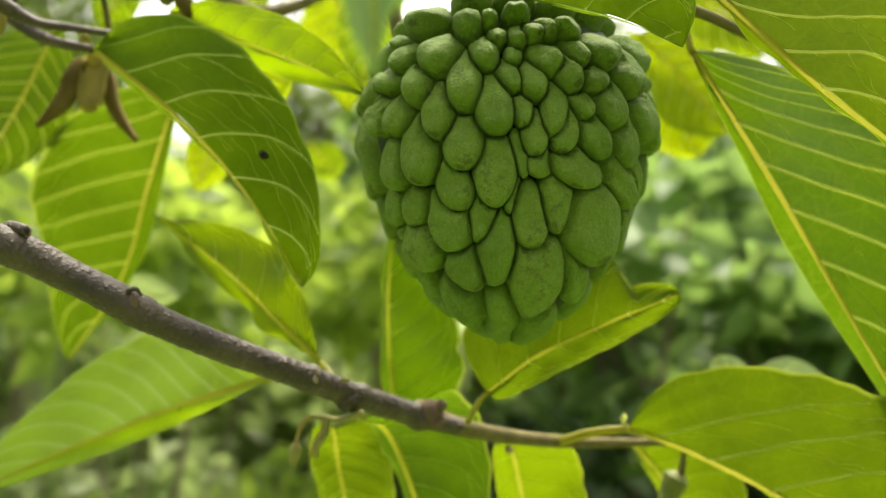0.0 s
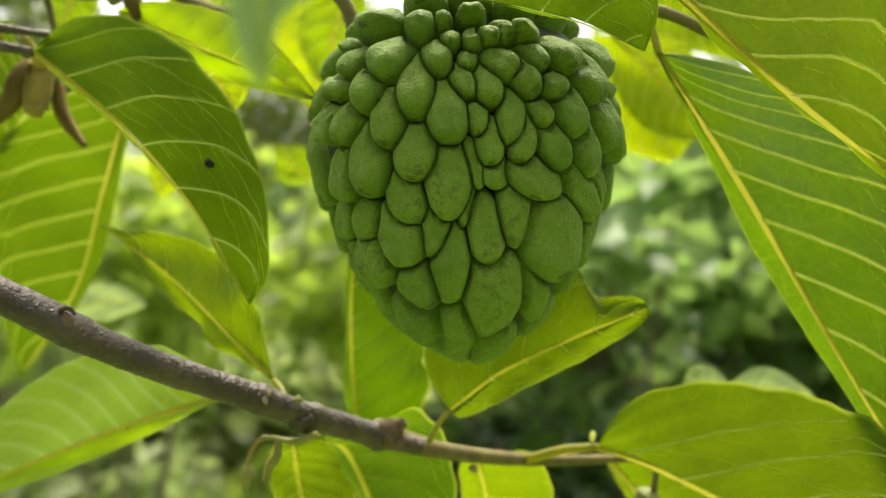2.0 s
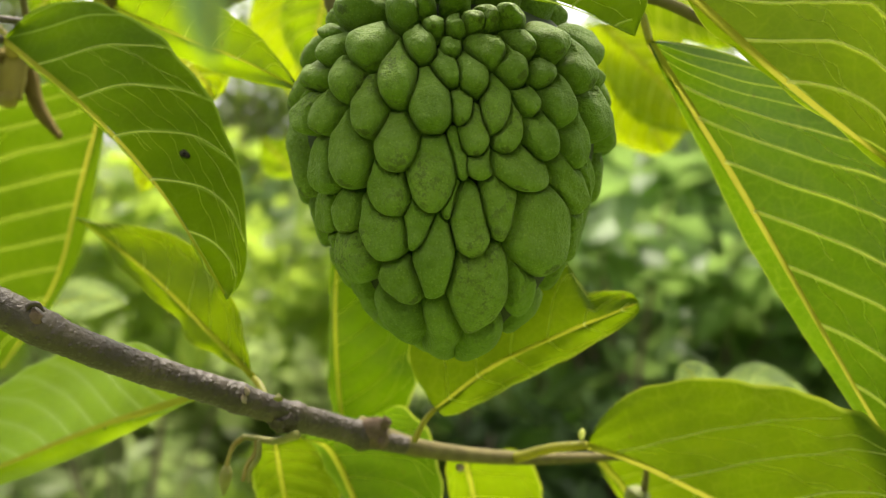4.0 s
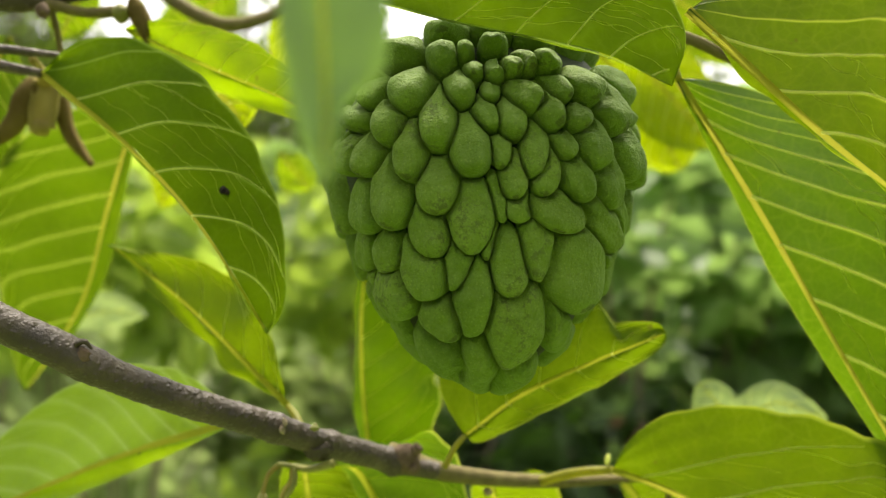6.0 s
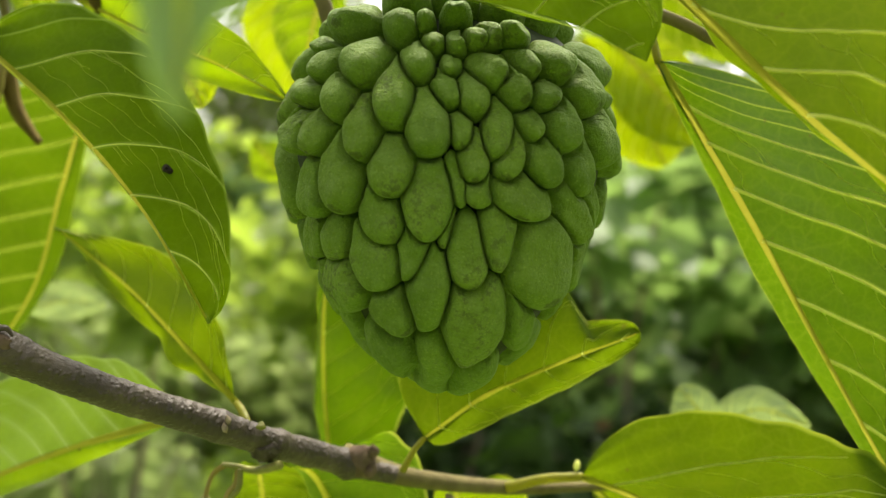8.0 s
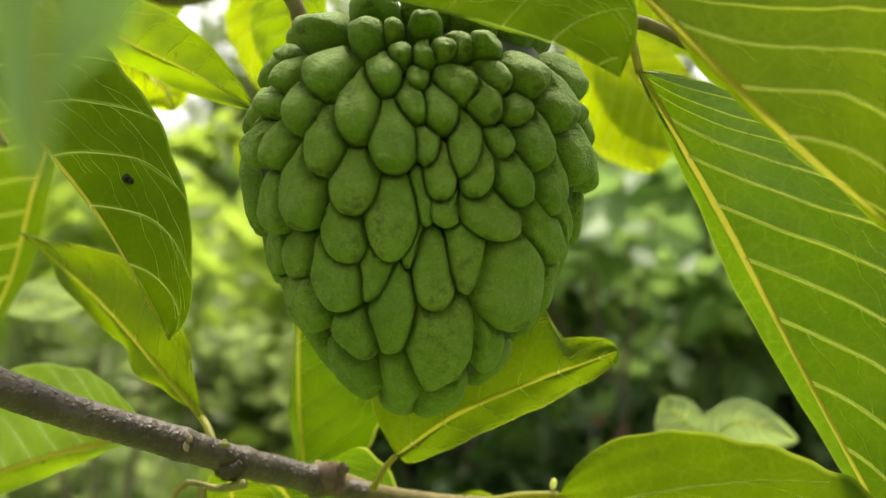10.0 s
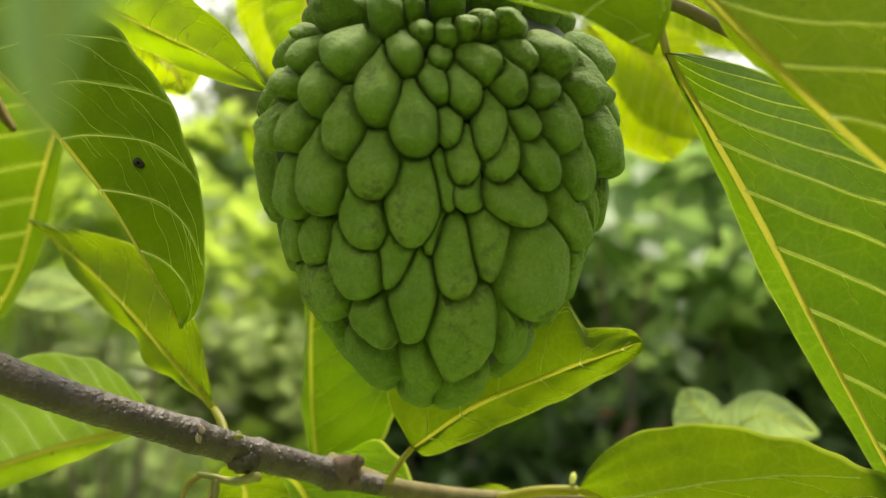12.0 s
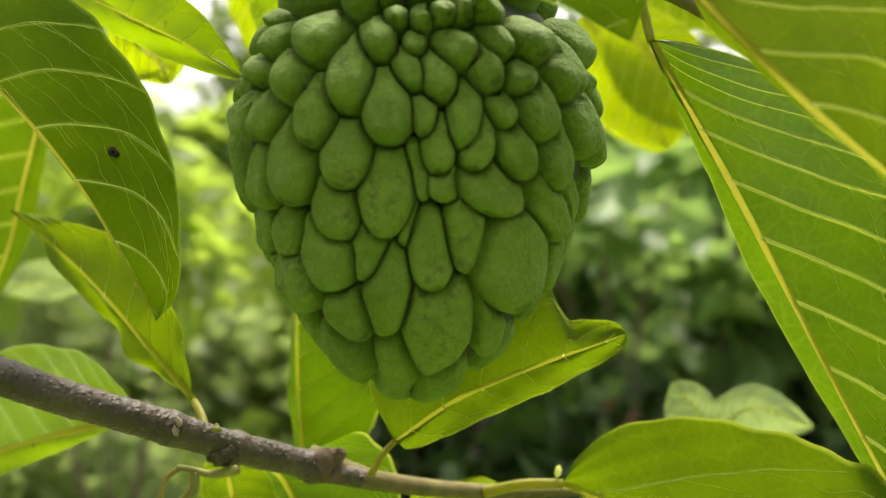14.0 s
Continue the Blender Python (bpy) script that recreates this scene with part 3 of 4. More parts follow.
# x, y, height, spread, leaf size, leaves, material, seed, lowest leaves
shrub("leafy mid-green garden shrub with broad leaves", 1.30, 2.5, 1.85, 0.75, 0.20, 850, bush_cool, 11, 0.4)
shrub("leafy green garden shrub with broad leaves", 2.5, 3.4, 2.4, 0.9, 0.20, 1700, bush_cool, 12, 0.3)
shrub("dense green shrub with deep shade put into its leaf colour", 0.40, 2.1, 1.04, 0.38, 0.11, 3600, bush_shaded, 17, 0.05)
shrub("low green shrub with deep shade put into its leaf colour", 0.95, 2.2, 0.92, 0.40, 0.11, 3000, bush_shaded, 19, 0.05)
shrub("low green shrub with deep shade put into its leaf colour", 0.06, 2.5, 0.90, 0.30, 0.10, 2200, bush_shaded, 27, 0.05)
shrub("withered low shrub with reddish-brown leaves", 0.60, 1.95, 1.16, 0.16, 0.09, 70, bush_dry, 81, 0.5, stem=0.006)
shrub("leafy mid-green garden shrub with broad leaves", 0.75, 2.6, 1.62, 0.60, 0.20, 800, bush_cool, 20, 0.5)
shrub("yellow-green leafy garden shrub", -1.1, 3.0, 1.75, 0.7, 0.19, 430, bush_yellow, 13, 0.66, stem=0.008)
shrub("yellow-green leafy garden shrub", -0.15, 3.8, 1.9, 0.7, 0.20, 430, bush_yellow, 14, 0.55, stem=0.008)
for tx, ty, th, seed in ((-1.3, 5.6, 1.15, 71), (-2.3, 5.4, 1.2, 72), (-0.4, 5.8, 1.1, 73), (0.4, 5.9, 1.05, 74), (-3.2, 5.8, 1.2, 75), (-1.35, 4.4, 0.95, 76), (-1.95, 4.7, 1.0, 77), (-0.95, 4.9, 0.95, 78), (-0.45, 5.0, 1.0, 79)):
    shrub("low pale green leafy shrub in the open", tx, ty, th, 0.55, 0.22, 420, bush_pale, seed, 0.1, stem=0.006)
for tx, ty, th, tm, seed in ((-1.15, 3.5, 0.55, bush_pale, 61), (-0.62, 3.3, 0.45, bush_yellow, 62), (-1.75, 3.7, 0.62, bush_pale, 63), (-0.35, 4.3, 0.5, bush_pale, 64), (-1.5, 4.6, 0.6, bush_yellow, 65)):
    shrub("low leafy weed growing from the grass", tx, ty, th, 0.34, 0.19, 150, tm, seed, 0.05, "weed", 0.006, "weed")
shrub("dense green garden shrub", 0.75, 4.6, 2.4, 0.9, 0.22, 1100, bush_cool, 15, 0.1)
shrub("dense green garden shrub", -2.2, 4.2, 2.4, 1.0, 0.20, 850, bush_yellow, 16, 0.48, stem=0.010)
shrub("dense green garden shrub", 3.6, 5.0, 2.8, 1.2, 0.12, 3200, bush_mid, 18, 0.1)
for i, (tx, ty, seed) in enumerate(((-3.6, 6.4, 21), (-2.0, 7.0, 22), (-0.5, 6.6, 23), (1.1, 7.0, 24), (2.6, 6.8, 25))):
    shrub("tall green hedge shrub at the back", tx, ty, 2.75, 1.15, 0.30, 900, (bush_cool, bush_yellow)[i % 2], seed, 0.30)
for i, (tx, ty, th, ts, seed) in enumerate(((-4.5, 9.0, 5.0, 2.0, 31), (-1.5, 11.0, 4.6, 2.0, 32), (1.8, 10.0, 4.8, 2.0, 33), (5.0, 9.0, 5.2, 2.2, 34), (-8.5, 12.0, 6.0, 2.5, 35), (9.0, 12.0, 6.0, 2.5, 36))):
    shrub("tall leafy tree at the back of the plot", tx, ty, th, ts, 0.20, 6000, tree_far, seed, 0.12, "tree", 0.09, "tree")

# unseen shrubs added behind and beside the viewer to cut low light on the fruit
for i, (tx, ty, th, seed) in enumerate(((-2.4, -2.6, 3.2, 41), (-0.8, -3.2, 3.4, 42), (0.9, -3.0, 3.3, 43), (2.5, -2.5, 3.2, 44), (-3.6, -0.6, 3.0, 45), (3.7, -0.5, 3.0, 46), (-3.6, 1.6, 2.6, 47), (4.2, 1.8, 2.6, 48))):
    shrub("tall dense unseen shrub added to cut the low light", tx, ty, th, 1.0, 0.16, 3000, bush_mid, seed, 0.05)

# ---- the fruit tree: trunk beside the view, and its branches ----
trunk = thing("fruit_tree", "grey-brown trunk of the fruit tree", "tree")
limb("trunk", [(-0.62, 0.34, -0.05), (-0.60, 0.33, 0.7), (-0.58, 0.31, 1.3), (-0.55, 0.30, 1.75)], [0.045, 0.038, 0.03, 0.018], bark, trunk, 18, 0.08)

# unseen leaves and limbs over the view, added to shade the fruit's top
rng = np.random.RandomState(77)
spots = rng.uniform((0.05, 0.10, 1.60), (0.24, 0.28, 1.78), (22, 3))
tagged(part("foliage", *leaves_cloud(spots, 0.10, rng), leaf_far, trunk, "leafy crown above the fruit", smooth=False), kind="stuff")
for k in range(5):
    end = spots[k * 4]
    limb("limb", [(-0.56, 0.30, 1.72), (-0.3, 0.26, 1.86), tuple(end + np.array([-0.05, 0.02, 0.06])), tuple(end)], [0.008, 0.006, 0.003, 0.0015], bark, trunk, 8, 0.1, steps=24, seed=k)

lower_branch = thing("branch", "grey-brown warty branch with green leaves", "branch", "branches of the fruit tree")
LOWER = [(-0.57, 0.31, 1.62), (-0.24, 0.200, 1.472), (-0.1300, 0.1975, 1.4122), (-0.1000, 0.2045, 1.3960), (-0.0700, 0.2165, 1.3778), (-0.0400, 0.2340, 1.3628), (-0.0250, 0.2445, 1.3550), (-0.0080, 0.2560, 1.3470), (0.0055, 0.2595, 1.3425)]
bark_limb("stem", LOWER, [0.009, 0.006, 0.0048, 0.0045, 0.0041, 0.0038, 0.0037, 0.0037, 0.0026], bark, lower_branch, "grey-brown warty bark", 700, swell=((0.46, 0.0003, 0.012), (0.63, 0.0004, 0.01), (0.745, 0.0007, 0.012), (0.88, 0.0011, 0.02)))
limb("twig", [(-0.0088, 0.2567, 1.3484), (0.0104, 0.2635, 1.3407), (0.0420, 0.2775, 1.3336), (0.0812, 0.2925, 1.3299)], [0.0042, 0.0027, 0.0022, 0.0013], green_twig, lower_branch, 14, 0.06, "young green-brown twig end", 60)
lump("leaf_scar", (-0.0799, 0.2079, 1.3863), (0.0018, 0.0008, 0.0021), node_mat, lower_branch, "rough brown round leaf scar", (0, 20, 0), 2, 0.3)
limb("scar_rim", [(-0.0819, 0.2079, 1.3869), (-0.0814, 0.2081, 1.3889), (-0.0795, 0.2083, 1.3897), (-0.0779, 0.2086, 1.3879)], [0.0003, 0.0007, 0.0007, 0.0003], bark, lower_branch, 8, 0.2, "raised bark rim over a leaf scar")
limb("twig_stub", [(-0.1088, 0.2019, 1.4056), (-0.1060, 0.2009, 1.4051), (-0.1033, 0.2001, 1.4045)], [0.0016, 0.0016, 0.0014], bark, lower_branch, 18, 0.1, "short broken twig stub")
limb("stub_rim", [(-0.1034, 0.2001, 1.4058), (-0.1025, 0.2000, 1.4052), (-0.1024, 0.1999, 1.4041), (-0.1031, 0.2000, 1.4032), (-0.1040, 0.2001, 1.4038), (-0.1041, 0.2001, 1.4051), (-0.1034, 0.2001, 1.4058)], [0.0003, 0.0003, 0.0003], scar_mat, lower_branch, 8, 0.2, "pale rim of a hollow twig stub")
lump("stub_hollow", (-0.1029, 0.1999, 1.4045), (0.0005, 0.001, 0.001), hole_mat, lower_branch, "dark hollow end of a twig stub", (0, 0, 0), 3, 0.3)
lump("scar_ring", (-0.0358, 0.2310, 1.3646), (0.0007, 0.0006, 0.0013), scar_mat, lower_branch, "pale rough ring-shaped leaf scar", (0, -15, 0), 4, 0.3)
lump("scar_ring", (-0.0364, 0.2304, 1.3627), (0.0007, 0.0006, 0.0012), scar_mat, lower_branch, "pale rough ring-shaped leaf scar", (0, -15, 0), 14, 0.3)
lump("leaf_scar", (-0.0553, 0.2229, 1.3708), (0.003, 0.0012, 0.0014), bark, lower_branch, "rounded bark swelling", (0, 25, 0), 5, 0.3)
lump("leaf_scar", (-0.0542, 0.2221, 1.3702), (0.0009, 0.0006, 0.0008), scar_mat, lower_branch, "pale rough leaf scar", (0, 0, 0), 15, 0.3)
lump("knot", (-0.0043, 0.2551, 1.3474), (0.0042, 0.004, 0.0043), node_mat, lower_branch, "swollen branch node", (0, 0, 0), 6, 0.3)
lump("knot", (-0.0017, 0.2544, 1.3458), (0.002, 0.0022, 0.0026), node_mat, lower_branch, "gnarled bark swelling", (0, 0, 0), 16, 0.3)
lump("bud_scale", (-0.0007, 0.2545, 1.3507), (0.0017, 0.0015, 0.0019), node_mat, lower_branch, "small reddish bud at the node", (0, 0, 0), 7, 0.3)
lump("knot", (-0.0280, 0.2406, 1.3548), (0.0042, 0.003, 0.0030), bark, lower_branch, "swollen branch node", (0, 0, 0), 8, 0.3)
lump("bud_scale", (-0.0286, 0.2368, 1.3617), (0.0012, 0.001, 0.0012), bud_mat, lower_branch, "tiny pale bud on the branch", (0, 0, 0), 9, 0.3)
lump("bud_scale", (0.0219, 0.2690, 1.3331), (0.0013, 0.0012, 0.0013), scar_mat, lower_branch, "tiny pale bud on the twig", (0, 0, 0), 11, 0.3)
lump("bud_scale", (0.0594, 0.2650, 1.3440), (0.0012, 0.0012, 0.0017), vein_pale, lower_branch, "small whitish bud at the leaf base", (0, 12, 0), 12, 0.2, 0.3)
upper_twig = thing("branch", "thin brown twig carrying drooping leaves", "branch", "branches of the fruit tree")
bark_limb("stem", [(-0.57, 0.31, 1.58), (-0.30, 0.275, 1.535), (-0.1560, 0.2630, 1.4907), (-0.1415, 0.2605, 1.4770), (-0.1280, 0.2590, 1.4677), (-0.1118, 0.2575, 1.4637)], [0.006, 0.0040, 0.0031, 0.0027, 0.0019, 0.0013], bark, upper_twig, steps=260, sides=20, swell=((0.62, 0.0006, 0.012), (0.80, 0.0005, 0.012)))
limb("side_twig", [(-0.1353, 0.243, 1.4751), (-0.1269, 0.25, 1.4706), (-0.1169, 0.255, 1.4699), (-0.1037, 0.26, 1.4691)], [0.003, 0.0016, 0.0013, 0.0009], bark, upper_twig, 10, 0.15)
right_twig = thing("branch", "brown twig above the fruit with long leaves", "branch", "branches of the fruit tree")
limb("stem", [(-0.56, 0.30, 1.66), (-0.25, 0.29, 1.585), (-0.02, 0.262, 1.545), (0.05, 0.245, 1.515), (0.0527, 0.238, 1.4746), (0.0744, 0.238, 1.4703), (0.0927, 0.24, 1.4628)], [0.007, 0.006, 0.004, 0.0030, 0.0020, 0.0017, 0.0014], green_twig, right_twig, 14, 0.12)
limb("fruit_twig", [(-0.045, 0.268, 1.548), (-0.0290, 0.262, 1.5000), (-0.0209, 0.257, 1.4835), (-0.0162, 0.256, 1.4760), (-0.0130, 0.257, 1.4640)], [0.0030, 0.0025, 0.0022, 0.0022, 0.0024], green_twig, right_twig, 14, 0.08, "olive-green fruit twig")
back_twig = thing("branch", "far thin branch carrying yellow-green leaves", "branch", "branches of the fruit tree")
limb("stem", [(-0.56, 0.31, 1.70), (-0.30, 0.42, 1.60), (-0.1, 0.43, 1.575), (0.1, 0.42, 1.56), (0.22, 0.40, 1.50), (0.26, 0.36, 1.40), (0.22, 0.35, 1.335)], [0.007, 0.005, 0.004, 0.003, 0.0025, 0.002, 0.0015], bark, back_twig, 12, 0.12)
limb("side_twig", [(-0.1146, 0.36, 1.5227), (-0.0893, 0.35, 1.5063), (-0.0746, 0.35, 1.5028), (-0.0565, 0.36, 1.5126), (-0.0374, 0.37, 1.53)], [0.003, 0.003, 0.003, 0.0025, 0.002], green_twig, back_twig, 10, 0.15)
bark_limb("old_wood", [(-0.30, 0.275, 1.535), (-0.20, 0.268, 1.508), (-0.1345, 0.268, 1.4905), (-0.1180, 0.276, 1.4925), (-0.100, 0.285, 1.4975)], [0.006, 0.0052, 0.0046, 0.0034, 0.0018], bark, upper_twig, "dark brown older wood", 200, 20)
limb("bud_stalk", [(-0.1180, 0.274, 1.4895), (-0.1081, 0.279, 1.4880), (-0.0985, 0.28, 1.4884)], [0.0020, 0.0016, 0.0020], green_twig, upper_twig, 12, 0.1, "olive bud stalk")
lump("bud", (-0.0962, 0.28, 1.4880), (0.0030, 0.0028, 0.0034), bud_mat, upper_twig, "pale yellow-green rounded bud", (0, 0, 0), 21, 0.15)
lump("bud", (-0.1168, 0.2695, 1.4858), (0.0022, 0.0020, 0.0024), node_mat, upper_twig, "small dark round bud", (0, 0, 0), 24, 0.2)
limb("dry_bud", [(-0.0925, 0.28, 1.4925), (-0.0908, 0.28, 1.4880), (-0.0886, 0.28, 1.4830), (-0.0875, 0.28, 1.4785)], [0.0018, 0.0030, 0.0032, 0.0026, 0.0010], dry_dark, upper_twig, 14, 0.15, "dry dark brown hanging bud")
limb("leaf_stalk", [(-0.1180, 0.276, 1.4910), (-0.1172, 0.28, 1.4830), (-0.1168, 0.283, 1.4740)], [0.0012, 0.0011, 0.0010], green_twig, upper_twig, 10, 0.08, "thin green stalk")
lump("dry_bud", (-0.1381, 0.25, 1.4721), (0.0025, 0.0025, 0.006), dry_mat, upper_twig, "dry brown bud", (0, 10, 0), 22, 0.3)
leaf(upper_twig, "dark green leaf underside with a small insect hole",
     [(-0.1118, 0.2575, 1.4637), (-0.0808, 0.2380, 1.4411), (-0.0576, 0.2289, 1.4178), (-0.0390, 0.2242, 1.3895)],
     0.0275, 0.014, (0.75, -0.1, 0.66), (-0.25, 1, -0.1), peak=.38, veins=6, shift=.3, blunt=.52, slant=1.18, arch=.28, rib_skin=rib_olive, hole=(.64, .46, .0012), mat=leaf_dark, pale=1, vein_width=.00022, rib_width=.0009, net=5, bands=1)
leaf(upper_twig, "slender pale green leaf behind the fruit's shoulder",
     [(-0.0967, 0.2850, 1.4841), (-0.0676, 0.2648, 1.4688), (-0.0423, 0.2472, 1.4564), (-0.0221, 0.2354, 1.4451)],
     0.012, 0.007, (0.35, -0.4, 0.9), (-0.2, 0.4, -0.9), peak=.45, veins=8, bands=0, vein_width=.00015, rib_width=.0005, mat=leaf_green)
leaf(upper_twig, "small yellow-green leaf hanging behind others",
     [(-0.0808, 0.3, 1.4738), (-0.0724, 0.3, 1.4675), (-0.065, 0.3, 1.4602), (-0.0614, 0.3, 1.4532)],
     0.012, 0.012, (1, 0, 0.4), (-0.8, 0.2, -0.6), peak=.5, veins=6, mat=leaf_bright)
leaf(upper_twig, "large sunlit leaf hanging behind the dry flower",
     [(-0.1040, 0.3162, 1.4646), (-0.1226, 0.3348, 1.4260), (-0.1387, 0.3477, 1.3880), (-0.1676, 0.3600, 1.3497)],
     0.006, 0.047, (0.9, 0.5, 0.2), (-0.9, -0.1, 0.4), peak=.45, veins=9, mat=leaf_banded, arch=.15, bands=1, vein_width=.0002, rib_width=.0008, rib_skin=rib_olive)
leaf(upper_twig, "yellow-green leaf with pale midrib at the twig",
     [(-0.1571, 0.33, 1.4928), (-0.1675, 0.33, 1.472), (-0.1779, 0.33, 1.4511), (-0.193, 0.33, 1.4257)],
     0.02, 0.03, (0.9, 0.1, -0.4), (-0.8, 0.1, 0.4), peak=.5, veins=9, mat=leaf_banded, vein_width=.0002, rib_width=.0008, rib_skin=rib_olive)
leaf(lower_branch, "narrow wavy-edged light green leaf",
     [(-0.0382, 0.252, 1.3645), (-0.0549, 0.262, 1.3781), (-0.076, 0.275, 1.3944), (-0.1045, 0.29, 1.4124)],
     0.017, 0.007, (0.6, -0.15, 0.75), (-0.5, 0.4, -0.7), peak=.5, blunt=1.15, wave=.0014, bands=0, vein_width=.00025, veins=8, mat=leaf_olive, petiole=(-0.0325, 0.2425, 1.3590), rib_width=.0009)
leaf(lower_branch, "broad leaf with a sky sheen put into its colour and a yellow midrib",
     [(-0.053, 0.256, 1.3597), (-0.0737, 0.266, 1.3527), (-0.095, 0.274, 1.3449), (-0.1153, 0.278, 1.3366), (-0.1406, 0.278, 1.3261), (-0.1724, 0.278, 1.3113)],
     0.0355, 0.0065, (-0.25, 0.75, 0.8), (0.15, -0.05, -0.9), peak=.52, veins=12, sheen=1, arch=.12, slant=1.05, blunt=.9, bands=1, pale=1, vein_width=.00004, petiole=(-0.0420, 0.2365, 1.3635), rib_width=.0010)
leaf(lower_branch, "upright leaf with a nibbled edge behind the fruit",
     [(-0.0178, 0.3101, 1.3285), (-0.0205, 0.3101, 1.3567), (-0.0209, 0.3101, 1.3872), (-0.0172, 0.3101, 1.4220)],
     0.0285, 0.006, (1, 0.1, 0), (-0.6, 0.8, 0), peak=.33, veins=8, mat=leaf_mid, notch=(.37, .05, .06), bands=0, vein_width=.00012, rib_width=.0008)
leaf(lower_branch, "light green leaf with a nibbled notch near its tip",
     [(0.0140, 0.2559, 1.3544), (0.0309, 0.2507, 1.3677), (0.0513, 0.2471, 1.3777), (0.0717, 0.2439, 1.3865)],
     0.0265, 0.0078, (-0.45, 0.05, 0.9), (0.45, -0.02, -0.9), peak=.42, blunt=.36, veins=6, bands=0, vein_width=.0002, rib_width=.0007, mat=leaf_soft, notch=(.80, .0045, .62, 1), petiole=(0.0078, 0.254, 1.3453))
leaf(lower_branch, "broad arching green leaf with yellow midrib",
     [(0.0606, 0.2636, 1.3412), (0.0754, 0.2598, 1.3364), (0.0926, 0.2517, 1.3292), (0.1089, 0.2450, 1.3212), (0.1253, 0.2370, 1.3132), (0.1559, 0.2250, 1.2990)],
     0.0412, 0.004, (0.35, -0.15, 0.9), (-0.2, 0.9, -0.3), peak=.65, veins=5, blunt=.30, slant=1.6, pale=1, mat=leaf_soft, vein_width=.0004, hole=(.83, .22, .0007), petiole=(0.0400, 0.2745, 1.3345), bands=0, net=3, rib_skin=rib_olive, arch=.25)
leaf(lower_branch, "pale yellow-green leaf hanging under the branch",
     [(-0.0401, 0.295, 1.3354), (-0.0396, 0.3, 1.3241), (-0.0373, 0.302, 1.3099), (-0.0343, 0.305, 1.2898), (-0.032, 0.305, 1.2618)],
     0.0195, 0.0115, (1, 0.25, 0), (-1, 0.3, 0), peak=.42, veins=9, blunt=.32, mat=leaf_soft, bands=0, vein_width=.00018, rib_width=.0009)
leaf(lower_branch, "dark green leaf hanging under the branch",
     [(-0.0266, 0.262, 1.3451), (-0.0193, 0.272, 1.3388), (-0.0127, 0.275, 1.3247), (-0.0059, 0.275, 1.3031), (0.0029, 0.275, 1.2725)],
     0.03, 0.006, (0.95, 0.1, 0.1), (-0.8, 0.6, -0.2), peak=.45, veins=8, blunt=.6, mat=leaf_mid, bands=0, vein_width=.00016)
leaf(lower_branch, "pale yellow-green leaf hanging under the branch",
     [(0.0245, 0.29, 1.3304), (0.0281, 0.3, 1.3149), (0.0317, 0.305, 1.2965), (0.0361, 0.31, 1.271), (0.0405, 0.31, 1.247)],
     0.0245, 0.0095, (1, 0.1, 0.1), (-1, 0.2, 0.1), peak=.42, veins=6, blunt=.22, mat=leaf_olive, bands=0, vein_width=.00018, rib_width=.0009)
leaf(lower_branch, "yellow-green leaf hanging under the branch end",
     [(0.0762, 0.32, 1.3226), (0.0899, 0.33, 1.3055), (0.0995, 0.335, 1.2877), (0.1141, 0.34, 1.2552)],
     0.034, 0.004, (0.75, 0.1, 0.6), (-0.7, 0.1, -0.6), peak=.5, veins=7, blunt=.45, mat=leaf_olive, bands=0, vein_width=.00018)
leaf(right_twig, "long drooping leaf with many pale side veins",
     [(0.0725, 0.235, 1.4575), (0.0962, 0.236, 1.42), (0.121, 0.236, 1.3773), (0.147, 0.236, 1.3323)],
     0.042, 0.0065, (0.85, 0.1, 0.5), (-0.6, 0.8, -0.2), peak=.5, veins=9, shift=-.3, arch=0, blunt=.78, slant=1.14, rib_skin=rib_olive, rib_width=.0009, mat=leaf_mid, pale=1, gain=1.2, bands=1, vein_width=.0005, net=2, petiole=(0.0692, 0.2370, 1.4690))
leaf(right_twig, "large leaf underside seen from below",
     [(0.0588, 0.186, 1.4627), (0.0744, 0.181, 1.4456), (0.0869, 0.178, 1.4328), (0.1056, 0.176, 1.4174)],
     0.05, 0.005, (0.6, -0.05, 0.8), (-0.05, 1, 0.05), peak=.5, veins=4, arch=.1, blunt=.6, vein_width=.00036, slant=1.65, rib_skin=rib_olive, rib_width=.0009, mat=leaf_soft, pale=1, bands=1, net=12, shift=-.1)
leaf(right_twig, "dark leaf underside arching over the fruit",
     [(-0.0171, 0.197, 1.47), (0.0083, 0.193, 1.4622), (0.0279, 0.189, 1.4572), (0.0423, 0.187, 1.4528), (0.0552, 0.185, 1.4464)],
     0.021, 0.0004, (0.5, 0.05, 0.85), (-0.4, 0.1, -0.9), peak=.62, veins=6, blunt=.36, mat=leaf_dark, wave=.0006, rib_width=.00025, vein_width=.00026, bands=0, net=6, rib_skin=leaf_dark)
leaf(back_twig, "bright yellow-green leaf glowing behind the fruit",
     [(0.0901, 0.42, 1.5093), (0.1078, 0.42, 1.4886), (0.1225, 0.42, 1.468), (0.1331, 0.42, 1.448)],
     0.03, 0.024, (0.8, 0, 0.6), (-0.8, 0, -0.6), peak=.5, veins=7, blunt=.6, mat=leaf_bright)
leaf(back_twig, "bright yellow-green leaf glowing behind the fruit",
     [(0.0995, 0.41, 1.5095), (0.1167, 0.41, 1.4923), (0.1325, 0.41, 1.475), (0.1449, 0.41, 1.4584)],
     0.022, 0.022, (0.8, 0, 0.6), (-0.8, 0, -0.6), peak=.5, veins=7, blunt=.6, mat=leaf_bright)
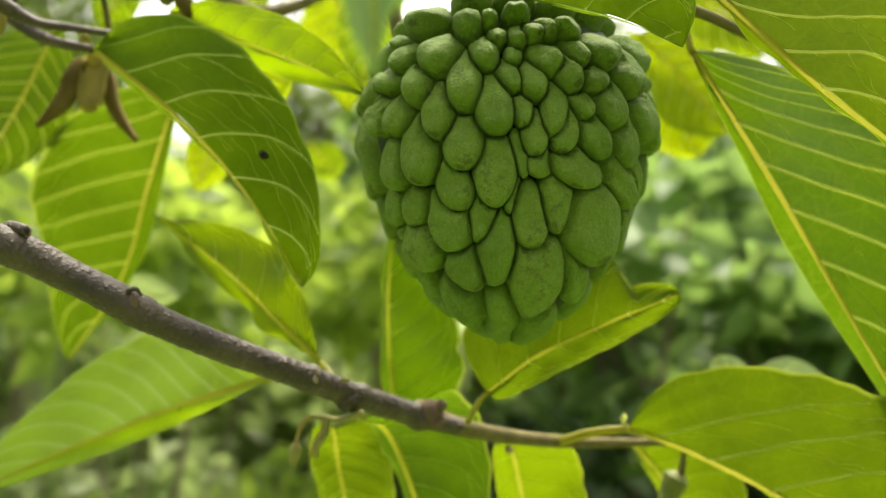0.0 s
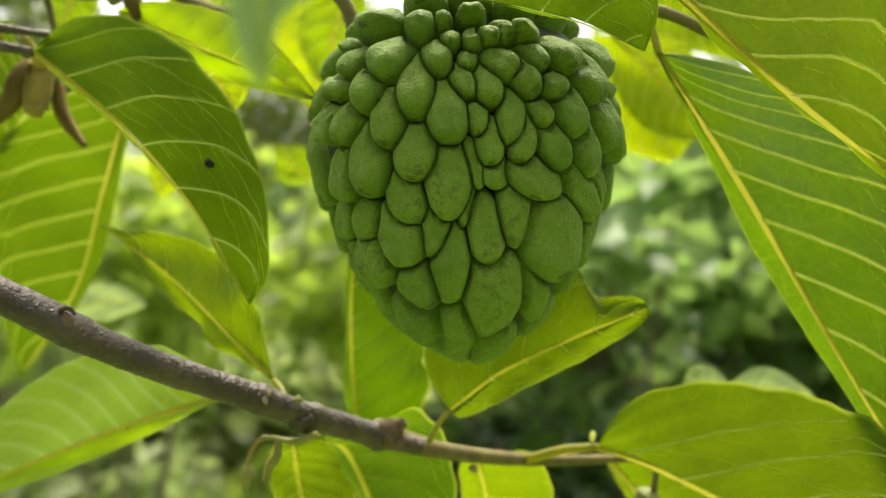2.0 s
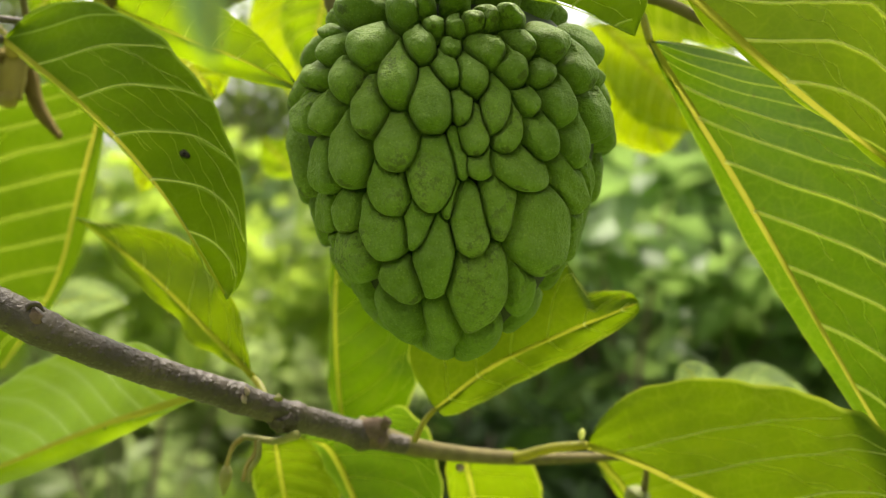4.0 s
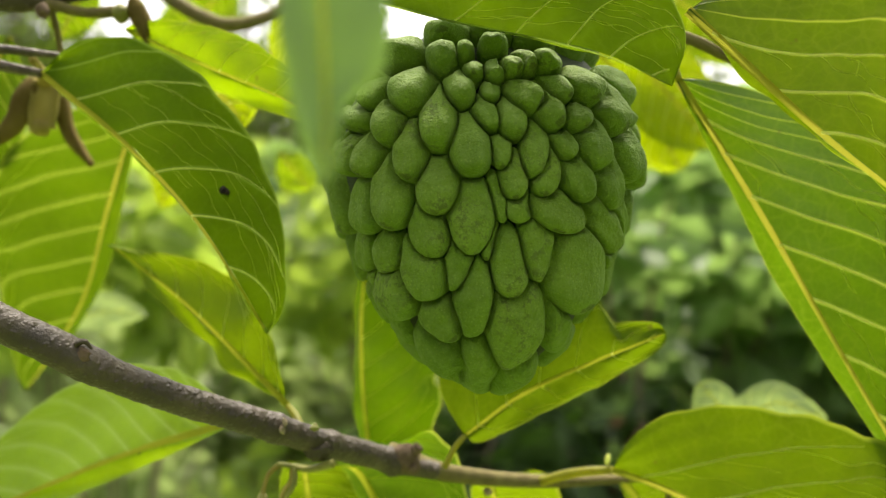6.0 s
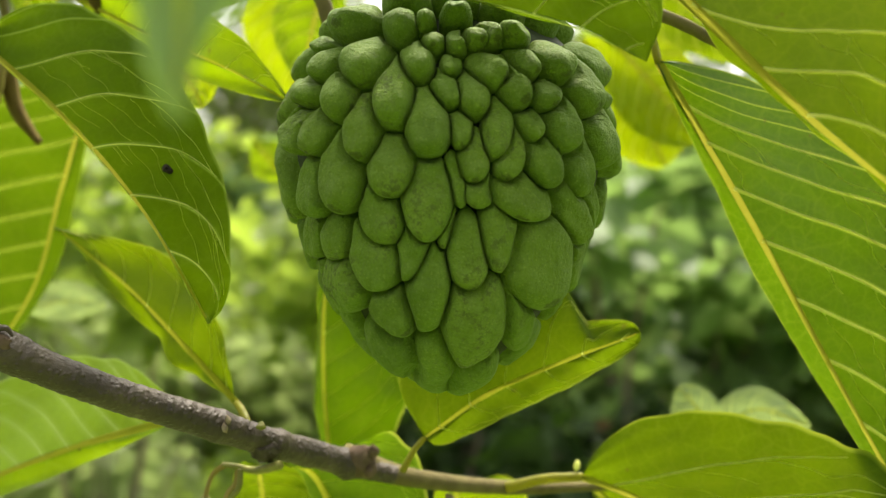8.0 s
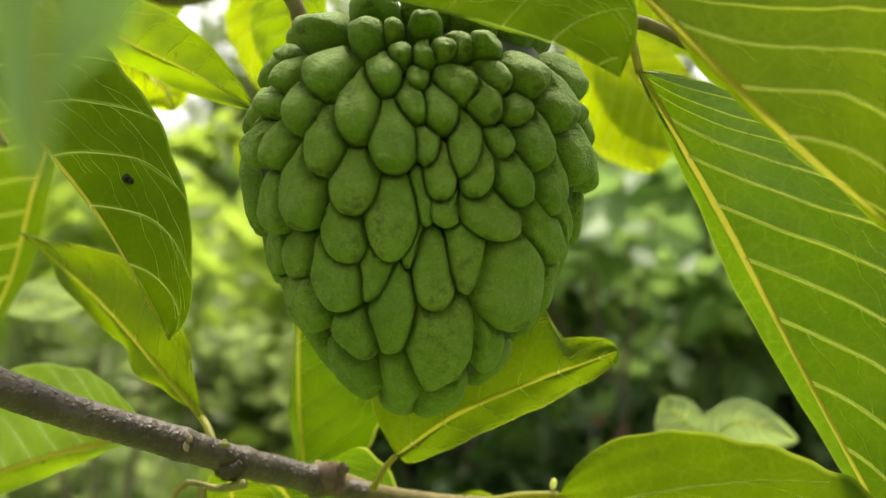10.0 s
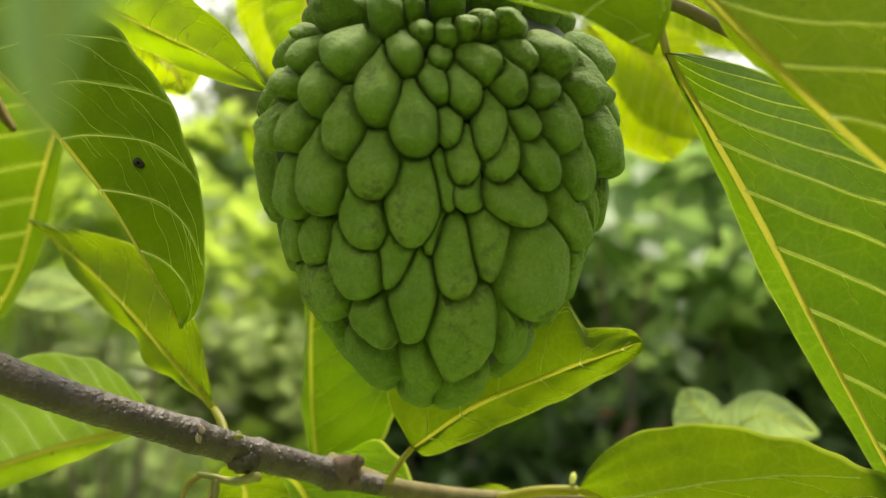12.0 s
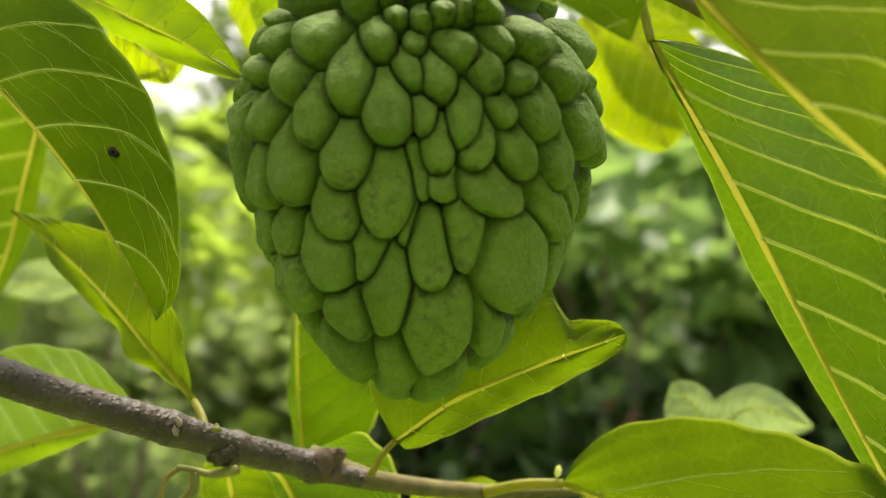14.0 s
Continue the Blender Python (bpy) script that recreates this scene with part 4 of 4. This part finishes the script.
leaf(back_twig, "pale grey-green leaf standing behind the arching leaf",
     [(0.1357, 0.345, 1.3325), (0.1285, 0.345, 1.3398), (0.1212, 0.345, 1.3482), (0.1156, 0.345, 1.3538)],
     0.008, 0.012, (0.6, 0, 0.75), (-0.6, 0, -0.75), peak=.5, veins=5, mat=leaf_pale, rib_width=.0004, vein_width=.0002)
leaf(back_twig, "pale grey-green leaf standing behind the arching leaf",
     [(0.1266, 0.35, 1.3217), (0.1377, 0.35, 1.3352), (0.1512, 0.35, 1.3438), (0.1733, 0.35, 1.3364)],
     0.01, 0.022, (0.2, 0, 1), (-0.2, 0.2, -1), peak=.5, veins=6, mat=leaf_pale, rib_width=.0004, vein_width=.0002)
leaf(back_twig, "yellow-green leaf with orange midrib in the background",
     [(-0.0586, 0.42, 1.5476), (-0.0542, 0.42, 1.524), (-0.0518, 0.42, 1.5034), (-0.0489, 0.42, 1.471)],
     0.02, 0.022, (1, 0, 0.1), (-1, 0, 0), peak=.5, veins=7, mat=leaf_bright)
leaf(back_twig, "yellow-green leaf hanging in the background",
     [(-0.0991, 0.45, 1.5581), (-0.1117, 0.45, 1.5392), (-0.1243, 0.45, 1.5297), (-0.1433, 0.45, 1.5265)],
     0.018, 0.018, (0.2, 0, 1), (-0.2, 0, -1), peak=.5, veins=7)
leaf(back_twig, "small bright leaf hanging in the background",
     [(-0.1146, 0.42, 1.471), (-0.1205, 0.42, 1.4563), (-0.1243, 0.42, 1.4415), (-0.1293, 0.42, 1.4297)],
     0.012, 0.012, (1, 0, 0.2), (-1, 0, -0.2), peak=.5, veins=6, mat=leaf_bright)
leaf(back_twig, "small yellow leaf hanging in the background",
     [(-0.0804, 0.48, 1.4643), (-0.0737, 0.48, 1.4559), (-0.067, 0.48, 1.4481), (-0.0626, 0.48, 1.4414)],
     0.012, 0.012, (1, 0, 0.8), (-1, 0, -0.8), peak=.5, veins=6)
leaf(back_twig, "yellow-green leaf hanging in the background",
     [(-0.1498, 0.4, 1.5461), (-0.1596, 0.4, 1.5293), (-0.1652, 0.4, 1.5181), (-0.1694, 0.4, 1.5069)],
     0.012, 0.012, (1, 0, 0.2), (-1, 0, -0.2), peak=.5, veins=6)
leaf(back_twig, "pale leaf hanging behind the fruit",
     [(-0.0218, 0.33, 1.5159), (-0.0268, 0.33, 1.4974), (-0.0299, 0.33, 1.4835), (-0.0333, 0.33, 1.4673)],
     0.012, 0.016, (1, 0, 0.2), (-1, 0, -0.2), peak=.5, veins=6)
leaf(back_twig, "yellow-green leaf hanging in the background",
     [(0.1155, 0.45, 1.5676), (0.1376, 0.45, 1.5455), (0.1597, 0.45, 1.5297), (0.1786, 0.45, 1.5076)],
     0.026, 0.026, (0.7, 0, 0.7), (-0.7, 0, -0.7), peak=.5, veins=7, mat=leaf_olive)

leaf(back_twig, "pale bluish-green leaf in the background",
     [(-0.2021, 0.47, 1.3689), (-0.1871, 0.47, 1.3722), (-0.1706, 0.47, 1.374), (-0.1537, 0.47, 1.372)],
     0.0115, 0.0105, (-0.1, 0, 1), (0.1, 0, -1), peak=.5, veins=5, mat=leaf_pale, rib_width=.0004, vein_width=.0002, bands=0)

# a leaf close before the lens
near_twig = thing("branch", "leaf with a painted bluish sky tint on a thin green twig", "branch", "branches of the fruit tree")
limb("stem", [(-0.56, 0.29, 1.62), (-0.3, 0.15, 1.60), (-0.06, 0.095, 1.53), (-0.0115, 0.1, 1.485)], [0.006, 0.004, 0.002, 0.001], green_twig, near_twig, 10)
leaf(near_twig, "leaf upper side with the sky reflection put into its colour", [(-0.0115, 0.1, 1.485), (-0.0095, 0.096, 1.455), (-0.0080, 0.091, 1.433), (-0.0074, 0.0885, 1.4192)],
     0.0064, 0.0042, (0.95, 0.05, 0.1), (-0.95, 0.05, -0.1), peak=0.6, blunt=0.6, veins=1, rib_width=0.0003, mat=leaf_sky_tint, notch=(.78, .02, .72, 1))

# ---- dried flower ----
dry_flower = thing("dried_flower", "brown dried flower with three thick curled petals", "flower")
limb("stalk", [(-0.1165, 0.262, 1.4689), (-0.1251, 0.285, 1.4711), (-0.1283, 0.296, 1.4695)], [0.0013, 0.0014, 0.0026], dry_mat, dry_flower, 10)
petal("petal", [(-0.1281, 0.2965, 1.4709), (-0.1268, 0.294, 1.4678), (-0.1274, 0.2925, 1.4607), (-0.1282, 0.292, 1.4526)], [0.0040, 0.0058, 0.0052, 0.0050], (1, 0, 0), (0, 1, 0), dry_flower, "dry brown middle petal shaped like a trough", 0.0012, 0.55)
petal("petal", [(-0.1322, 0.2955, 1.4698), (-0.1338, 0.294, 1.4641), (-0.1376, 0.2925, 1.4539), (-0.146, 0.29, 1.4441)], [0.0016, 0.0034, 0.0040, 0.0030, 0.0010], (0.8, 0.45, 0.4), (-0.5, -0.8, -0.2), dry_flower, "curled dry petal with a dark inner side", 0.0016, 0.7, dry_dark)
petal("petal", [(-0.1241, 0.297, 1.4698), (-0.1237, 0.2975, 1.4628), (-0.1208, 0.297, 1.451), (-0.1127, 0.295, 1.4397)], [0.0016, 0.0026, 0.0034, 0.0026, 0.0009], (0.8, -0.45, -0.3), (0.45, -0.85, 0.1), dry_flower, "curled dry petal with a dark inner side", 0.0016, 0.7, dry_dark)
lump("stamen_head", (-0.1293, 0.294, 1.4526), (0.0030, 0.0024, 0.0026), dry_mat, dry_flower, "small brown stamen head", (0, 0, 0), 43, 0.3)

# ---- flower buds under the branch ----
bud_cluster = thing("flower_bud_cluster", "small green-brown flower buds under the branch", "flower bud")
limb("stalk", [(-0.0238, 0.238, 1.3514), (-0.031, 0.243, 1.3485), (-0.0365, 0.245, 1.3489), (-0.0405, 0.246, 1.3491)], [0.0013, 0.0010, 0.0008, 0.0007], bud_mat, bud_cluster, 12, 0.12)
limb("hooked_stalk", [(-0.0398, 0.246, 1.3491), (-0.0429, 0.246, 1.3466), (-0.0443, 0.246, 1.3431), (-0.0451, 0.246, 1.3397)], [0.0008, 0.0007, 0.0006, 0.0008], dry_mat, bud_cluster, 10, 0.15)
lump("bud", (-0.0453, 0.246, 1.3369), (0.0024, 0.0023, 0.0044), bud_mat, bud_cluster, "pale green pointed hanging bud", (0, 8, 0), 51, 0.12, 0.6)
limb("hooked_stalk", [(-0.0361, 0.245, 1.3485), (-0.0363, 0.244, 1.3449), (-0.0385, 0.243, 1.342), (-0.0398, 0.243, 1.3375)], [0.0008, 0.0008, 0.0006, 0.0006], dry_mat, bud_cluster, 10, 0.2)
limb("hooked_stalk", [(-0.0353, 0.244, 1.3484), (-0.0354, 0.243, 1.3441), (-0.0378, 0.243, 1.3403), (-0.0381, 0.243, 1.3372)], [0.0008, 0.0008, 0.0007, 0.0005], bud_mat, bud_cluster, 10, 0.2)
young_bud = thing("flower_bud", "long green bud hanging from the twig end", "flower bud")
limb("stalk", [(0.0849, 0.284, 1.3326), (0.0853, 0.286, 1.3256), (0.085, 0.288, 1.3189)], [0.0009, 0.0010, 0.0014], green_twig, young_bud, 10)
limb("bud", [(0.0847, 0.289, 1.3195), (0.0828, 0.289, 1.3158), (0.0796, 0.289, 1.308), (0.0762, 0.289, 1.3007)], [0.0026, 0.0046, 0.0044, 0.0036, 0.0033, 0.0028, 0.0010], young_mat, young_bud, 18, 0.06, "long pointed green bud")

# ---- the fruit ----
AXIS = Vector((0.0180, 0.2395, 1.4218))
PROFILE_Z = [-46.6, -44.7, -41.4, -34.9, -28.0, -21.1, -14.4, -7.5, 0.0, 8.0, 14.0, 21.0, 28.0, 35.0, 41.5, 46.5, 49.5]
PROFILE_R = [0.9, 9.3, 15.3, 22.8, 28.0, 32.7, 35.3, 38.6, 41.3, 43.5, 43.7, 42.2, 40.4, 36.9, 30.5, 21.7, 5.9]
SINK = 3.0  # the lobes' feet lie this far under the outline, in mm


def fruit_bend(z):
    """How far the body's middle has swung to the front at the height z (mm)."""
    return np.interp(z, [-50, -40, -30, -5, 10], [-12.5, -12.5, -11, -2.5, 0])


def fruit_point(az, z):
    r = np.maximum(np.interp(z, PROFILE_Z, PROFILE_R) - SINK, 0.4)
    r = r * (np.abs(np.sin(az)) ** 2.5 + np.abs(np.cos(az)) ** 2.5) ** -0.4
    return np.stack([r * np.sin(az), fruit_bend(z) - r * np.cos(az), np.asarray(z, float) + 0 * az], -1)


def fruit_place(q):
    """The angle and height of the place on the body beneath q."""
    z = np.clip(q[..., 2], -46.4, 49.0)
    return np.arctan2(q[..., 0], fruit_bend(z) - q[..., 1]), z


def fruit_frame(az, z):
    e1 = unit(fruit_point(az + 0.03, z) - fruit_point(az - 0.03, z))
    up = fruit_point(az, z + 2.5) - fruit_point(az, z - 2.5)
    up = unit(up - e1 * (up * e1).sum(-1, keepdims=True))
    return e1, up, np.cross(e1, up)


# lobes: angle round the axis, height, half width, half length (mm), lean, how much wider the lower end is
CROWN = [(-38, 37, 7.6, 6.6, 15, 0), (-19, 35, 4.2, 6.4, -8, 0), (-11, 36, 2.6, 4.6, -4, 0), (-7, 31, 2.7, 3.4, -1, 0), (-27, 27, 5.5, 6.8, 32, 0.15),
    (-12, 27, 3.6, 5.7, -20, 0.1), (-18, 20, 4.6, 8.6, -3, 0.25), (-46, 32, 4.4, 3.1, 28, 0), (-41, 27, 4.6, 5, 12, 0.1), (1, 31, 2.7, 4, -1, 0),
    (-1, 26, 2.5, 3.4, 0, 0), (7, 32, 3.7, 3.6, -21, 0), (12, 33, 3.2, 4.5, -16, 0), (1, 37, 3.7, 3.7, -1, 0), (21, 33, 4.1, 4.1, 39, 0)]
SHOULDER = [(-46, 22, 5.6, 4.4, 13, 0.1), (-34, 21, 4.2, 7.9, -3, 0.15), (-59, 23, 2.8, 4.5, -61, 0), (-53, 17, 3.2, 2.4, -31, 0), (-48, 13, 5.8, 5.4, 39, 0.1),
    (-39, 13, 4.4, 6.6, 28, 0.15), (-26, 13, 4.4, 8, 1, 0.15), (-8, 14, 4.9, 8.1, -9, 0.25), (-3, 21, 3, 5.3, -26, 0.1), (5, 20, 3.7, 5.9, -21, 0.1),
    (10, 25, 4, 5.3, -48, 0.15), (17, 23, 3.8, 7.1, -25, 0.15), (21, 27, 3.7, 5.2, -30, 0.1), (32, 28, 5.5, 6.1, -9, 0.1), (54, 30, 6, 8.2, -76, 0.1)]
LEFT = [(-70, 6, 5.8, 12.9, -15, 0), (-44, 1, 5.4, 7.3, -3, 0.15), (-33, 4, 5.5, 9.5, 2, 0.1), (-18, 5, 5.4, 7.2, 4, 0.05), (-8, -2, 5.7, 9.1, -1, -0.1),
    (-23, -5, 4.9, 7.6, -18, 0.1), (-40, -10, 4.5, 5.5, 4, 0.1), (-53, -10, 4.4, 5.5, 12, 0), (-28, -14, 5.8, 8.3, -19, 0.1), (-14, -13, 3.8, 6.9, 8, -0.2),
    (-44, -20, 6.7, 7.1, -24, 0.1), (-56, -16, 2.3, 3.4, 11, 0), (-64, -24, 3.5, 6.8, 31, 0), (-64, -30, 4.2, 7.5, 16, 0)]
RIGHT = [(2, 13, 2.7, 5.2, -4, 0), (6, 7, 3.5, 6.2, -4, 0.1), (1, 2, 2.3, 6.2, -13, 0), (9, 0, 3.8, 4, 30, 0), (13, 13, 3.5, 7.5, 4, 0.1),
    (17, 8, 3.6, 6.8, 14, 0.1), (22, 14, 2.9, 4.3, -20, 0), (27, 21, 3.9, 4.8, -11, 0.1), (32, 15, 4.3, 7.5, -8, 0.1), (26, 7, 4, 7, -27, 0.1),
    (41, 24, 6, 8.4, -14, 0.1), (48, 14, 6.2, 8.6, -11, 0.1), (38, 7, 4.1, 8.6, -10, 0.1), (22, -1, 7.9, 5, 19, 0), (40, -4, 4.8, 9, -45, 0.05)]
BELLY = [(-1, -8, 1.9, 5, 17, 0), (6, -13, 4.4, 9.1, -7, 0.15), (16, -9, 4.3, 8.7, -3, -0.1), (34, -15, 9.2, 10.9, -12, -0.05), (47, -2, 3.9, 7.7, -25, 0),
    (51, -11, 3.2, 4.1, -14, 0), (62, -16, 3.9, 7.3, -21, 0), (-9, -21, 4.8, 9.9, 5, 0.1), (-26, -26, 5.1, 6.6, -38, -0.1), (-34, -35, 6.2, 10, -30, 0),
    (-10, -38, 7, 10.5, -6, 0), (13, -28.5, 7.4, 12.4, 9, -0.2), (32, -26, 4.1, 10.4, -20, 0), (22, -40, 7, 8.5, 35, 0), (53, 22, 2.8, 6, -88, 0)]


def build_fruit():
    fruit = thing("sugar_apple", "unripe green knobbly sugar apple hanging from its stalk", "fruit")
    fruit.location = AXIS
    rows = [r for tier in (CROWN, SHOULDER, LEFT, RIGHT, BELLY) for r in tier]
    rng = np.random.RandomState(8)
    # the far side, in staggered tiers
    for k, z in enumerate((42, 33, 23, 12, 0, -12, -24, -35, -43)):
        r = float(np.interp(z, PROFILE_Z, PROFILE_R))
        count = max(4, int(2 * math.pi * r / 11.5))
        for j in range(count):
            az = 360 * (j + 0.5 * (k % 2)) / count
            az = (az + 180) % 360 - 180
            p = fruit_point(np.radians(az), np.float64(z))
            if (abs(az) > 70 or z > 40) and all(np.linalg.norm(p - fruit_point(np.radians(float(q[0])), np.float64(q[1]))) > 0.75 * (min(q[2], q[3]) + 5.0) for q in rows):
                rows.append((az + rng.uniform(-3, 3), z + rng.uniform(-1, 1), 6.0, 7.0, rng.uniform(-12, 12), 0.1))
    rows = np.array(rows, float)
    az, zz = np.radians(rows[:, 0]), rows[:, 1]
    c = fruit_point(az, zz)
    e1, e2, nn = fruit_frame(az, zz)
    lean = np.radians(rows[:, 4])[:, None]
    x_ax, y_ax = e1 * np.cos(lean) - e2 * np.sin(lean), e2 * np.cos(lean) + e1 * np.sin(lean)
    a, b, taper = rows[:, 2], rows[:, 3], rows[:, 5]
    # inner body, coloured dark to deepen the shade in the clefts
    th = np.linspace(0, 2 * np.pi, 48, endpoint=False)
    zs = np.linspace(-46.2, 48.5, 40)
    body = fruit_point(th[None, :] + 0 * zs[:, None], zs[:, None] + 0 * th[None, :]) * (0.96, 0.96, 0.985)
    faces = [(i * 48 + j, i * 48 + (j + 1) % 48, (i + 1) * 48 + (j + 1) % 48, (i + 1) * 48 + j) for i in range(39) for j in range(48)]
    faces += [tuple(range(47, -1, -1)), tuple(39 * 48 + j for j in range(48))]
    part("shaded_core", body.reshape(-1, 3) / 1000, faces, fruit_core_mat, fruit, "inner body coloured as the shade between the lobes")
    ang = np.linspace(0, 2 * np.pi, 56, endpoint=False)
    shells = np.concatenate([[0, 0.2, 0.38, 0.52, 0.63], np.linspace(0.72, 0.96, 10), [0.98, 0.993, 1.0]])
    # every lobe is a whole dome; where two meet, the prouder one shows and a narrow cleft is left between them
    small = np.minimum(a, b)
    rim = np.interp(zz, [-20, 10], [1.06, 1.03])
    high = np.interp(zz, [-45, -10, 15, 30, 38], [0.28, 0.42, 0.56, 0.66, 0.84])
    high = np.minimum(1.2 * (high * small + np.interp(small, [2, 5, 9], [1.7, 2.1, 2.2])), 5.8) * np.interp(np.abs(rows[:, 0]), [35, 50, 65], [1.0, 0.75, 0.50])
    tipping = np.interp(zz, [-45, -20, 10, 40], [0.08, 0.24, 0.50, 0.45])
    steep = np.interp(zz, [-32, -18, 20], [3.4, 6.0, 3.4])

    cleft = np.interp(zz, [-30, -10], [3.0, 1.9])

    def dome(j, d, up):
        """How proud lobe j stands at the share d of the way to its rim, up: the share towards its upper end."""
        return high[j] * np.sqrt(np.maximum(1 - np.minimum(d, 1.0) ** steep[j], 0)) * (1 - tipping[j] * np.clip(up, -1, 1)) - 2.4 * (d >= 1)

    for i in range(len(rows)):
        ray = (np.cos(ang) * (1 - taper[i] * np.sin(ang)))[:, None] * x_ax[i] * a[i] + np.sin(ang)[:, None] * y_ax[i] * b[i]
        d = np.repeat(shells, len(ang))
        qq = c[i] + (ray[None] * (rim[i] * shells)[:, None, None]).reshape(-1, 3)
        base = fruit_point(*fruit_place(qq))
        up = np.tile(np.sin(ang), len(shells)) * d
        proud = dome(i, d, up)
        rest = np.full(len(d), -9.0)
        for j in range(len(rows)):
            if j != i and np.linalg.norm(c[j] - c[i]) < 1.3 * (max(a[i], b[i]) + max(a[j], b[j])) and nn[i] @ nn[j] > 0.0:
                dv = base - c[j]
                ly = (dv @ y_ax[j]) / b[j]
                lx = (dv @ x_ax[j]) / (a[j] * (1 - taper[j] * np.clip(ly, -1.1, 1.1)))
                away = np.sqrt(lx**2 + ly**2 + ((dv @ nn[j]) / (1.5 * max(a[j], b[j]))) ** 2) / rim[j]
                rest = np.maximum(rest, dome(j, away, ly))
        seedv = rng.rand(3) * 6.28
        wob = 1 + 0.035 * np.sin(6.2 * np.tile(np.cos(ang), len(shells)) * d + seedv[0]) + 0.035 * np.sin(5.4 * up + seedv[1])
        hgt = proud * wob - cleft[i] * np.exp(-np.maximum(proud - rest, 0) / 0.5)
        verts = base + nn[i] * hgt[:, None] - y_ax[i] * (tipping[i] * 1.6 * np.sqrt(1 - d ** steep[i]))[:, None]
        verts += nn[i] * (np.array([0.20 * noise.noise(Vector(p) * 0.33) + 0.12 * noise.noise(Vector(p) * 0.9) for p in verts]) * (d > 0) * (d < 1))[:, None]
        verts = verts.reshape(len(shells), len(ang), 3)
        uvs = [np.stack([0.5 + 0.5 * np.cos(ang) * sh, 0.5 + 0.5 * np.sin(ang) * sh], -1) for sh in shells]
        verts = np.vstack([verts[1:].reshape(-1, 3), verts[0][:1]])
        uvs = np.vstack(uvs[1:] + [uvs[0][:1]])
        m, rings = len(ang), len(shells) - 1
        fc = [(r * m + j, (r + 1) * m + j, (r + 1) * m + (j + 1) % m, r * m + (j + 1) % m) for r in range(rings - 1) for j in range(m)]
        fc += [(rings * m, j, (j + 1) % m) for j in range(m)]
        part("carpel", verts / 1000, fc, fruit_skin, fruit, uvs=uvs)
    limb("stalk", [(0, 0, 0.040), (-0.004, 0.002, 0.058), (-0.012, 0.004, 0.085), (-0.022, 0.008, 0.118)], [0.004, 0.0028, 0.0025, 0.003], green_twig, fruit, 12, 0.08, "short greenish-brown stalk")


build_fruit()
